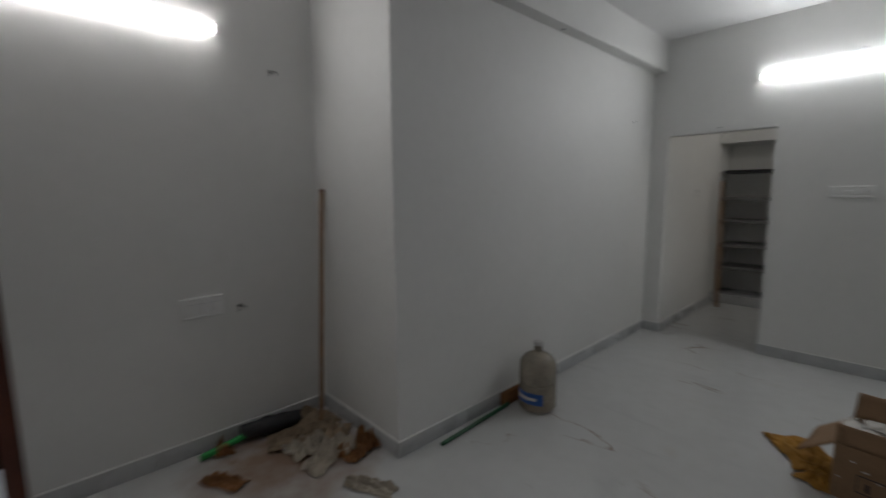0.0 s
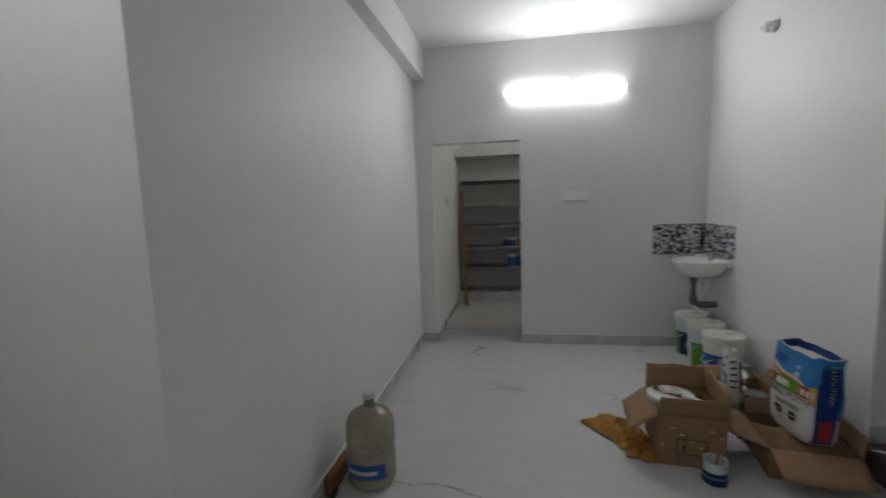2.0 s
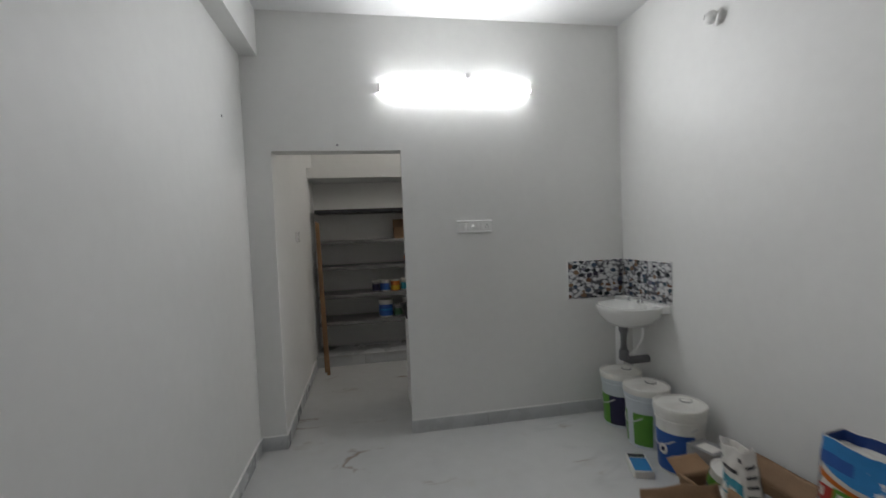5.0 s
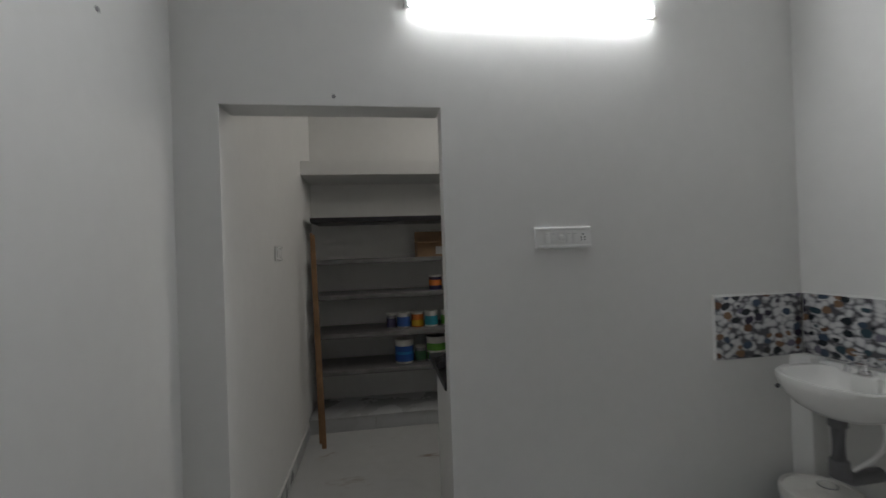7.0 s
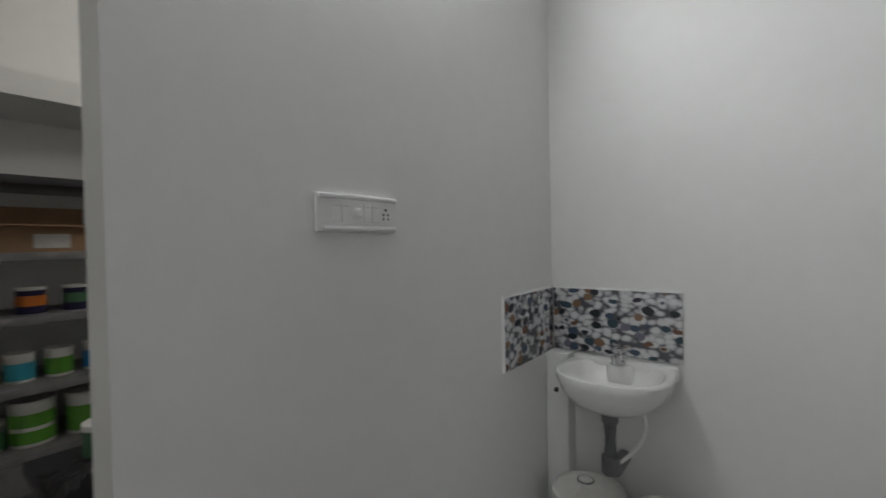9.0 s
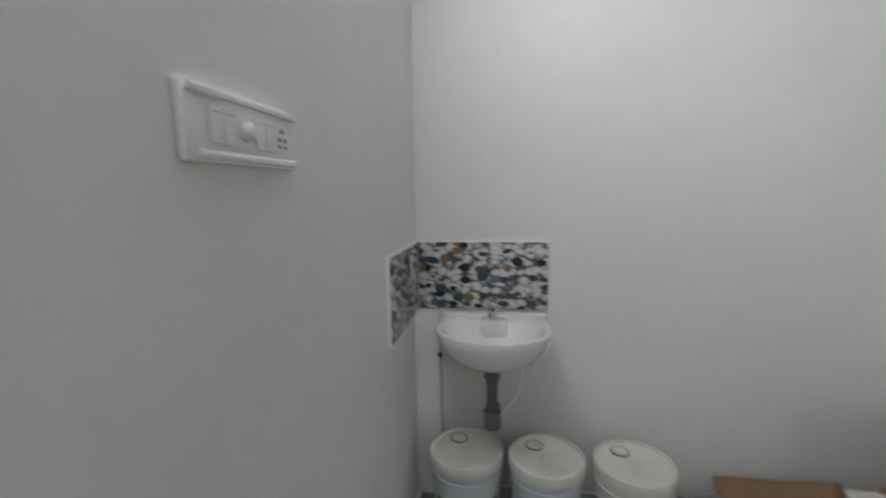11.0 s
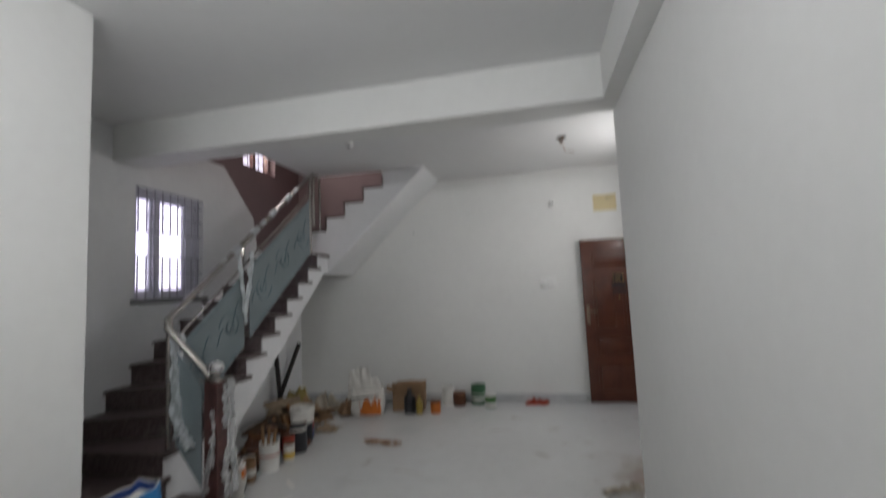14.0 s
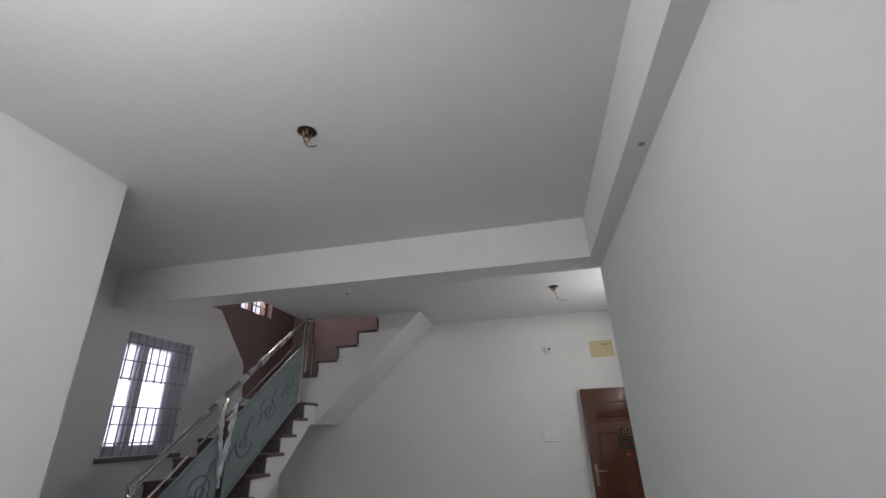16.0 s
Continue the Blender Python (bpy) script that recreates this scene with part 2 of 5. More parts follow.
# ---- shape helpers ----
def box_bm(x0, y0, z0, x1, y1, z1, bm=None, bevel=0.0):
    own = bmesh.new()
    vs = [own.verts.new((x, y, z)) for x in (x0, x1) for y in (y0, y1) for z in (z0, z1)]
    for f in ((0, 1, 3, 2), (4, 6, 7, 5), (0, 4, 5, 1), (2, 3, 7, 6), (0, 2, 6, 4), (1, 5, 7, 3)):
        own.faces.new([vs[i] for i in f])
    if bevel:
        bmesh.ops.bevel(own, geom=own.edges[:], offset=bevel, segments=2, affect="EDGES", profile=.5)
    if bm is None:
        return own
    merge(bm, own)
    return bm


def merge(bm, other):
    me = bpy.data.meshes.new("tmp")
    other.to_mesh(me)
    other.free()
    bm.from_mesh(me)
    bpy.data.meshes.remove(me)
    return bm


def lathe(profile, seg=28, x=0, y=0, z=0):
    """Turned body from (radius, height) pairs; closed on the axis where the radius is 0."""
    bm = bmesh.new()
    rings = []
    for r, h in profile:
        if r < 1e-5:
            rings.append([bm.verts.new((x, y, z + h))])
        else:
            rings.append([bm.verts.new((x + r * math.cos(a), y + r * math.sin(a), z + h)) for a in (2 * math.pi * i / seg for i in range(seg))])
    for a, b in zip(rings, rings[1:]):
        for i in range(seg):
            j = (i + 1) % seg
            q = [a[i % len(a)], a[j % len(a)], b[j % len(b)], b[i % len(b)]]
            q = [v for k, v in enumerate(q) if v not in q[:k]]
            if len(q) > 2:
                bm.faces.new(q)
    return bm


def tube(points, r, seg=10, bm=None):
    """Round bar along a line of points."""
    bm = bm or bmesh.new()
    pts = [Vector(p) for p in points]
    rings = []
    for i, p in enumerate(pts):
        d = (pts[min(i + 1, len(pts) - 1)] - pts[max(i - 1, 0)]).normalized()
        side = d.cross(Vector((0, 0, 1)))
        side = side.normalized() if side.length > .01 else Vector((1, 0, 0))
        up = side.cross(d)
        rings.append([bm.verts.new(p + r * (math.cos(a) * side + math.sin(a) * up)) for a in (2 * math.pi * k / seg for k in range(seg))])
    for a, b in zip(rings, rings[1:]):
        for i in range(seg):
            bm.faces.new((a[i], a[(i + 1) % seg], b[(i + 1) % seg], b[i]))
    bm.faces.new(rings[0][::-1])
    bm.faces.new(rings[-1])
    return bm


def arc(p, q, lift, n=8):
    """Points on a bow from p to q that sags or lifts by the vector."""
    p, q, lift = Vector(p), Vector(q), Vector(lift)
    return [p.lerp(q, i / n) + lift * (4 * (i / n) * (1 - i / n)) for i in range(n + 1)]


def prism(poly, axis, a, b, bm=None):
    """Polygon pushed along an axis ('x','y','z') from a to b."""
    bm = bm or bmesh.new()
    put = {"x": lambda u, v, w: (w, u, v), "y": lambda u, v, w: (u, w, v), "z": lambda u, v, w: (u, v, w)}[axis]
    lo = [bm.verts.new(put(u, v, a)) for u, v in poly]
    hi = [bm.verts.new(put(u, v, b)) for u, v in poly]
    bm.faces.new(lo[::-1])
    bm.faces.new(hi)
    for i in range(len(poly)):
        j = (i + 1) % len(poly)
        bm.faces.new((lo[i], lo[j], hi[j], hi[i]))
    return bm


def surface(f, nu, nv, u0=0.0, u1=1.0, v0=0.0, v1=1.0):
    bm = bmesh.new()
    g = [[bm.verts.new(f(u0 + (u1 - u0) * i / nu, v0 + (v1 - v0) * j / nv)) for j in range(nv + 1)] for i in range(nu + 1)]
    for i in range(nu):
        for j in range(nv):
            bm.faces.new((g[i][j], g[i + 1][j], g[i + 1][j + 1], g[i][j + 1]))
    return bm


def crumple(w, d, h, seed, n=18, tall=0.0):
    """Rag or paper dropped on the ground: a folded sheet with ridges and a ragged outline."""
    off = Vector((seed * 7.3, seed * 3.1, seed))

    def f(u, v):
        e = 1 - .22 * noise.noise(Vector((u * 3, v * 3, 9)) + off)
        x, y = (u - .5) * w * e, (v - .5) * d * e
        r = min(1, 2 * max(abs(u - .5), abs(v - .5)))
        z = abs(noise.noise(Vector((u * 3.2, v * 3.2, 0)) + off)) * h * 1.4 + abs(noise.noise(Vector((u * 8, v * 8, 3)) + off)) * h * .6
        z = z * (1 - .75 * r ** 3) + tall * (1 - r ** 2)
        x += .09 * w * noise.noise(Vector((u * 5, v * 5, 20)) + off)
        y += .09 * d * noise.noise(Vector((u * 5, v * 5, 40)) + off)
        return x, y, .006 + z
    return surface(f, n, n)


def splat(w, d, seed, h=.0015, n=28):
    """Thin dried splash with a ragged, lobed edge."""
    rim = []
    for i in range(n):
        a = 2 * math.pi * i / n
        k = .62 + .45 * noise.noise(Vector((math.cos(a) * 1.6 + seed * 3.7, math.sin(a) * 1.6, seed))) + .35 * noise.noise(Vector((math.cos(a) * 5, math.sin(a) * 5 + seed, 2)))
        rim.append((w / 2 * max(.15, k) * math.cos(a), d / 2 * max(.15, k) * math.sin(a)))
    return prism(rim, "z", 0, h)


def shade(ob, angle=35):
    for p in ob.data.polygons:
        p.use_smooth = True
    ob.data.set_sharp_from_angle(angle=radians(angle))
    return ob


def link(name, bm, material, smooth=True):
    bmesh.ops.recalc_face_normals(bm, faces=bm.faces[:])
    me = bpy.data.meshes.new(name)
    bm.to_mesh(me)
    bm.free()
    me.materials.append(material)
    ob = new(name, me)
    return shade(ob) if smooth else ob


def part(name, bm, material, parent, label="", thick=0.0):
    ob = link(name, bm, material)
    ob.parent = parent
    if thick:
        so = ob.modifiers.new("thickness", "SOLIDIFY")
        so.thickness, so.offset = thick, 0
    if label:
        tagged(ob, label)
    return ob


def thing(name, label, category, group="", at=(0, 0, 0), turn=0):
    ob = tagged(new(name), label, category, group)
    ob.matrix_basis = pose(*at, 0, 0, turn)
    return ob


def mesh_thing(name, bm, material, label, category, group="", at=(0, 0, 0), turn=0, thick=0.0, kind=""):
    ob = tagged(link(name, bm, material), label, category, group, kind)
    ob.matrix_basis = pose(*at, 0, 0, turn)
    if thick:
        so = ob.modifiers.new("thickness", "SOLIDIFY")
        so.thickness, so.offset = thick, 0
    return ob


def struct(name, bm, material, label, category="wall", parent=None):
    ob = link(name, bm, material, smooth=False)
    if parent:
        ob.parent = parent
    else:
        tagged(ob, label, category, kind="structure")
    return ob


def many(*bs):
    bm = bmesh.new()
    for b in bs:
        box_bm(*b, bm=bm)
    return bm


def words(text, size, m, parent, material, name="lettering", depth=.001):
    """Raised letters, lying in the pose's x-y plane, centred."""
    cu = bpy.data.curves.new("letters", "FONT")
    cu.body, cu.size, cu.extrude, cu.align_x, cu.align_y = text, size, depth, "CENTER", "CENTER"
    tmp = new("letters", cu)
    dg = bpy.context.evaluated_depsgraph_get()
    dg.update()
    me = bpy.data.meshes.new_from_object(tmp.evaluated_get(dg))
    bpy.data.objects.remove(tmp)
    me.transform(m)
    me.materials.clear()
    me.materials.append(material)
    ob = new(name, me)
    ob.parent = parent
    return ob

# ---- structure ----
H = 3.167      # ceiling
ZB = 2.845     # underside of the beams
W = 2.865      # wall with the basin
YC = -2.075    # its free corner
YP = -3.565    # end of the long white wall
XW = -0.062    # face of the long white wall
XA = -0.965    # entry wall
YF = -6.39     # far wall
XS = 4.15      # stair wall
X1 = 3.25      # open side of the lower flight
Y2 = -5.535    # open side of the upper flight
DT = 2.175     # kitchen opening
KB = 2.45      # kitchen back wall

struct("floor", many((-1.6, YF - .2, -.12, XS + .2, KB + .2, 0)), FLOORM, "white marble-look tiled floor with broken brown veins", "floor")
struct("ceiling", many((XA - .2, YP, H, XS + .2, KB + .2, H + .14), (XA - .2, Y2 - .03, H, 3.5, YP, H + .14), (XA - .2, YF - .2, H, 2.47, Y2 - .03, H + .14)), CEILP, "plain white painted ceiling", "ceiling")
struct("wall_west", many((XA, YP, 0, XW, 0, H)), PAINT, "long plain white painted wall with a free end")
struct("wall_entry", many((XA - .2, -5.20, 0, XA, YP + .5, H), (XA - .2, -6.25, 2.18, XA, -5.20, H), (XA - .2, YF, 0, XA, -6.25, H)), PAINT, "white painted entry wall with a door opening")
struct("wall_north", prism([(1.048, 0), (XS, 0), (XS, .155), (1.056, .155)], "z", 0, H, many((XA, 0, 0, .118, .155, H), (.118, 0, DT, 1.048, .155, H))), PAINT, "white painted wall with an open kitchen doorway")
struct("wall_basin", many((W, YC, 0, W + .14, 0, H)), PAINT, "white painted wall behind the wash basin")
struct("wall_return", many((W + .14, YC, 0, 3.54, YC + .14, H), (3.54, YC, 2.55, 4.10, YC + .14, H), (4.10, YC, 0, XS, YC + .14, H)), PAINT, "white painted wall with a dark door")
stairwall = struct("wall_east", many((XS, YF, 0, XS + .2, -5.2, H), (XS, -5.2, 0, XS + .2, -4.37, H), (XS, -3.53, 0, XS + .2, .155, H),
                         (XS, -4.37, 0, XS + .2, -3.53, 1.62), (XS, -4.37, 2.68, XS + .2, -3.53, H)), STAIRP, "grey-white stairwell wall with a grilled window")
struct("wall_south", many((XA - .2, YF - .2, 0, XS + .2, YF, H)), PAINT, "white painted far wall")
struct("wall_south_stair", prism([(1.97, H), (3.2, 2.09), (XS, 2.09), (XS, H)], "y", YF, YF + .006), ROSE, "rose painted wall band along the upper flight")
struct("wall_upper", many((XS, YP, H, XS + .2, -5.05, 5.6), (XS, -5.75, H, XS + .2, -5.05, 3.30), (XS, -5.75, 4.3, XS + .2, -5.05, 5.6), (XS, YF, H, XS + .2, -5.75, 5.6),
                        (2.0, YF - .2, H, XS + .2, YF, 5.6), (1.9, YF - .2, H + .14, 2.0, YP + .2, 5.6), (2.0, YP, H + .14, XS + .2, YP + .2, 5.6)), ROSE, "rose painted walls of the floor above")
# thin dark rose sheet with a slanted edge over the wall's far corner
struct("wall_east_stair", prism([(-4.7, H), (-5.25, 2.62), (-5.32, 2.2), (YF + .007, 2.11), (YF + .007, H)], "x", XS - .006, XS), ROSE, "dark rose corner of the stairwell wall")
struct("ceiling_upper", many((1.8, YF - .2, 5.6, XS + .2, YP + .2, 5.7)), CEILP, "white ceiling of the upper floor", "ceiling")
struct("beam_west", prism([(XW, YP), (.045, YP), (.06, 0), (XW, 0)], "z", ZB, H), PAINT, "shallow white concrete beam along the wall", "beam")
struct("beam_cross", many((.045, YP, ZB, XS, -3.298, H)), PAINT, "deep white concrete beam across the room", "beam")
# kitchen shell
struct("wall_kitchen_west", many((-.07, .155, 0, .115, KB, H)), PAINT, "white painted kitchen side wall")
struct("wall_kitchen_north", many((-.07, KB, 0, XS, KB + .2, H)), PAINT, "white painted wall behind the kitchen shelves")
struct("wall_kitchen_east", many((2.95, .155, 0, 3.1, KB, H)), PAINT, "white painted kitchen side wall")


def skirting(name, runs, parent_label):
    """Runs of grey tile at the foot of a wall: each length is a piece of its own."""
    root = tagged(new(name), parent_label, "skirting", kind="structure")
    for x0, y0, x1, y1, nx, ny, z in runs:
        length = math.hypot(x1 - x0, y1 - y0)
        k = max(1, round(length / .6))
        for i in range(k):
            a, b = i / k, (i + 1) / k
            g = .0008 / length
            p, q = (x0 + (x1 - x0) * (a + g), y0 + (y1 - y0) * (a + g)), (x0 + (x1 - x0) * (b - g), y0 + (y1 - y0) * (b - g))
            xs, ys = sorted((p[0], q[0], p[0] + nx * .012, q[0] + nx * .012)), sorted((p[1], q[1], p[1] + ny * .012, q[1] + ny * .012))
            part("skirting_edge", box_bm(xs[0], ys[0], z + .1003, xs[-1], ys[-1], z + .106), PAINT, root)
            part("skirting_tile", box_bm(xs[0], ys[0], z, xs[-1], ys[-1], z + .10, bevel=.002), SKIRT, root)
    return root


skirting("baseboard", [
    (XW, YP, XW, -.012, 1, 0, 0), (XA, YP, XW + .012, YP, 0, -1, 0), (XA, -5.20, XA, YP - .012, 1, 0, 0),
    (XW, 0, .130, 0, 0, -1, 0), (1.040, 0, W, 0, 0, -1, 0), (.118, .0, .118, .153, 1, 0, 0), (W, -.012, W, YC, -1, 0, 0),
    (W, YC, X1 + .02, YC, 0, -1, .17), (X1 + .03, YC, 3.49, YC, 0, -1, .345), (-.86, YF, XS, YF, 0, 1, 0), (.115, .16, .115, 1.9, 1, 0, 0)], "grey tile skirting with a pale top edge")

# ---- stairs ----
R, G = .175, .231
def nose(n):
    return -3.875 + (5 - n) * G

stair = thing("staircase", "dark brown granite stairs with white plastered sides", "stairs")
def tread(poly, z):
    bm = prism(poly, "z", z - .032, z)
    bmesh.ops.bevel(bm, geom=[e for e in bm.edges if abs(e.verts[0].co.z - e.verts[1].co.z) < 1e-4 and e.verts[0].co.z > z - .01], offset=.008, segments=2, affect="EDGES")
    part("tread", bm, GRANITE, stair)
def riser(poly, z0, z1):
    part("riser", prism(poly, "z", z0, z1), GRANITE, stair)

tread([(W - .03, -3.13), (XS, -3.13), (XS, YC), (W - .03, YC)], .17)
riser([(W - .015, -3.12), (XS, -3.12), (XS, YC), (W - .015, YC)], 0, .138)
tread([(X1 - .02, -3.0), (X1 - .02, YC), (XS, YC), (XS, -3.2)], .345)
riser([(X1, -2.98), (X1, YC), (XS, YC), (XS, -3.2)], .17, .313)
tread([(X1 - .03, -2.93), (XS, -2.90), (XS, -3.3), (X1 - .03, -3.5)], .52)
riser([(X1 + .02, -2.97), (XS, -2.93), (XS, -2.97), (X1 + .02, -3.01)], .345, .488)
for n in range(3, 12):
    z, y = .17 + R * n, nose(n) + (.02 if n < 4 else 0)
    back = Y2 + .05 if n == 11 else y - G - .04
    k = .36 if n < 7 else max(0, .36 - .08 * (n - 6))   # the wall ends of the lower steps run ahead
    tread([(X1 - .03, y + .025), (X1 - .03, back), (XS, back + k), (XS, y + .025 + k)], z)
    riser([(X1 + .012, y), (X1 + .012, y - .02), (XS, y - .02 + k), (XS, y + k)], z - R + .001, z - .032)
tread([(X1 - .03, YF), (XS, YF), (XS, Y2 + .05), (X1 - .03, Y2 + .05)], .17 + R * 11)
for i, x in enumerate((3.83, 3.55, 3.27, 3.0, 2.73, 2.46)):
    z = .17 + R * (12 + i)
    if x > 2.5: tread([(x + .02, Y2 - (.0 if x < 3.3 else -.02)), (x - .29, Y2), (x - .29, YF), (x + .02, YF)][::-1] if x < 3.3 else [(x + .02, Y2 + .02), (x + .02, YF), (x - .29, YF), (x - .29, Y2 + .02)], z)
    riser([(x, Y2 + .012), (x, YF), (x - .02, YF), (x - .02, Y2 + .012)], z - R + .001, z - .032)
# white stringers and soffits
low = [(-2.97, .17), (-2.97, .488), (-3.41, .488)]
for n in range(3, 12):
    y = nose(n) - .004
    low += [(y, .17 + R * n - .032), (y - G, .17 + R * n - .032)]
low[-1] = (Y2, low[-1][1])
low[-1] = (Y2 - .04, low[-1][1])
low += [(Y2 - .04, 1.856), (-5.43, 1.856), (-3.2, 0.0), (-3.03, 0.0)]
part("lower_stringer", prism(low, "x", X1, X1 + .02), STAIRP, stair, "white plastered sawtooth side")
part("lower_soffit", prism([(-3.03, .0), (-3.2, .0), (-5.43, 1.856), (-5.43, 2.0), (-3.03, .12)], "x", X1 + .02, XS), STAIRP, stair, "white sloping underside")
part("landing_slab", box_bm(X1 + .021, YF, 1.857, XS, Y2 + .1, 2.06), STAIRP, stair, "white landing underside")
up = [(X1, 1.856)]
for i, x in enumerate((3.27, 3.0, 2.73, 2.46)):
    z = .17 + R * (14 + i) - .032
    if i == 0:
        up += [(X1 + .3, 1.856), (X1 + .3, z - R), (x, z - R)]
    up += [(x, z), (x - .27, z)] if i < 3 else [(x, H - .002)]
up += [(1.886, H - .002)]
part("upper_stringer", prism(up, "y", Y2 - .02, Y2), STAIRP, stair, "white plastered sawtooth side")
part("upper_soffit", prism([(X1 + .02, 1.858), (1.886, H - .003), (2.3, H - .003), (X1 + .02, 2.2)], "y", YF + .007, Y2 - .02), STAIRP, stair, "white sloping underside")

# newel, handrail and glass
rail = thing("stair_railing", "steel handrail with etched blue glass panels and film scraps", "railing")
bm = box_bm(2.875, -3.140, .171, 2.985, -3.030, .995, bevel=.006)
part("newel", bm, NEWEL, rail, "granite-clad newel post with plaster smears")
part("newel_cap", box_bm(2.85, -3.165, .995, 3.01, -3.005, 1.015, bevel=.008), STEEL, rail, "steel cap plate")
part("ball", lathe([(0, 0), (.025, .004), (.03, .02), (.05, .04), (.058, .068), (.05, .1), (.03, .118), (0, .125)], 20, 2.93, -3.085, 1.013), CHROME, rail, "chrome ball finial")
RX = 3.275
def rail_z(y):
    return 1.44 + (-2.99 - y) * (3.01 - 1.44) / 2.08
bend = [(2.97, -3.072, 1.02), (3.01, -3.062, 1.08), (3.2, -3.0, 1.32), (3.255, -2.98, 1.40), (3.275, -3.0, 1.45), (3.275, -3.05, rail_z(-3.05))]
part("handrail", tube(bend + [(RX, y, rail_z(y)) for y in (-3.4, -3.85, -4.4, -5.0, -5.08)] + [(RX, -5.16, 3.06), (3.2, -5.22, 3.08)], .024, 12), STEEL, rail)
part("mid_rail", tube([(RX, y, rail_z(y) - .21) for y in (-3.02, -3.85, -4.4, -5.1)], .009, 8), STEEL, rail)
for y, drop in ((-3.02, .95), (-3.84, .98), (-5.14, .98)):
    part("baluster", tube([(RX, y, rail_z(y)), (RX, y, rail_z(y) - drop)], .02, 10), STEEL, rail)
    part("collar", tube([(RX, y, rail_z(y) - .02), (RX, y, rail_z(y) - .10)], .027, 10), STEEL, rail)
part("landing_post", tube([(3.28, -5.24, 2.45), (3.28, -5.24, 3.12)], .022, 10), STEEL, rail)
part("landing_post", tube([(3.36, -5.56, 2.45), (3.36, -5.56, 3.15)], .018, 10), STEEL, rail)

def glass_panel(ya, yb, lo, hi):
    f = lambda y, d: (y, rail_z(y) - d)
    g = part("glass_panel", prism([f(ya, lo), f(yb, lo), f(yb, hi), f(ya, hi)], "x", 3.222, 3.230), GLASS, rail, "etched pale blue glass")
    # etched border and scrolls stand a hair proud
    for da in (.03, .045):
        part("etched_border", tube([(3.221, ya - .03, f(ya - .03, hi + da)[1]), (3.221, yb + .03, f(yb + .03, hi + da)[1])], .0022, 5), ETCH, g)
        part("etched_border", tube([(3.221, ya - .03, f(ya - .03, lo - da)[1]), (3.221, yb + .03, f(yb + .03, lo - da)[1])], .0022, 5), ETCH, g)
    k = 2 if abs(ya - yb) < .9 else 3
    for i in range(k):
        yc = ya + (yb - ya) * (i + .5) / k
        zc = rail_z(yc) - (lo + hi) / 2
        s = 1 if i % 2 else -1
        curl = []
        for j in range(26):
            a = j * .42
            r = .15 * math.exp(-a * .15)
            curl.append((3.221, yc + s * r * math.cos(a) - .01, zc + s * r * math.sin(a)))
        part("etched_scroll", tube(curl, .0055, 5), ETCH, g)
        part("etched_scroll", tube([(3.221, yc + .16 - .03 * j, zc - .15 + .034 * j + .07 * math.sin(j * .9)) for j in range(11)], .005, 5), ETCH, g)
    return g

glass_panel(-3.06, -3.80, .90, .24)
glass_panel(-3.88, -5.02, .90, .24)
part("glass_panel", prism([(3.0, .26), (3.22, .55), (3.22, 1.22), (3.0, .95)], "y", -3.034, -3.026), GLASS, rail, "etched pale blue glass")

def film(pts, width, seed):
    """Crumpled strip of thin film along a line."""
    ps = [Vector(p) for p in pts]
    def f(u, v):
        t = u * (len(ps) - 1)
        i = min(int(t), len(ps) - 2)
        p = ps[i].lerp(ps[i + 1], t - i)
        w = width * (1 + .5 * noise.noise(Vector((u * 6, seed, 0))))
        return p + Vector((.03 * noise.noise(Vector((u * 9, v * 4, seed))) - .01, (v - .5) * w + .02 * noise.noise(Vector((u * 7, v * 3, seed + 5))), .02 * noise.noise(Vector((u * 8, v * 5, seed + 9)))))
    return surface(f, 16, 5)
part("film_strip", film([(3.21, -3.70, 1.98), (3.20, -3.74, 1.70), (3.21, -3.80, 1.35)], .05, 2), FILM, rail, "torn clear film")
part("film_strip", film([(3.20, -3.88, 2.02), (3.20, -3.84, 1.75), (3.20, -3.78, 1.45)], .06, 5), FILM, rail, "torn clear film")
part("film_strip", film([(3.24, -3.05, 1.34), (3.20, -3.0, 1.0), (3.16, -2.99, .62)], .12, 7), FILM, rail, "torn clear film")
part("film_strip", film([(3.18, -3.0, .74), (3.12, -2.98, .64), (3.05, -2.97, .55)], .1, 8), FILM, rail, "torn clear film")
for pts, wd, sd in (([(2.88, -3.16, .99), (2.865, -3.167, .62), (2.85, -3.172, .18)], .075, 11), ([(2.865, -3.12, .52), (2.855, -3.08, .36), (2.85, -3.10, .18)], .07, 13), ([(2.91, -3.017, .80), (2.90, -3.012, .6), (2.91, -3.012, .40)], .04, 14), ([(2.865, -3.09, .97), (2.862, -3.10, .80), (2.865, -3.09, .66)], .06, 17), ([(2.90, -3.018, .62), (2.94, -3.016, .42), (2.96, -3.018, .22)], .07, 19)):
    part("film_strip", film(pts, wd, sd), FILMW, rail, "torn white film")
for y in (-3.55, -3.72, -4.0, -4.12, -4.3, -4.6, -4.75):
    part("rail_wrap", tube([(RX, y, rail_z(y)), (RX, y - .09, rail_z(y - .09) + .004)], .027 + .004 * math.sin(y * 20), 9), FILM, rail, "clear film wrap")
wr = thing("wall_handrail", "thin steel wall handrail on round brackets", "railing")
part("bar", tube([(3.2, YF + .09, 2.72), (2.62, YF + .09, 3.1), (2.45, YF + .09, 3.2)], .014, 8), STEEL, wr)
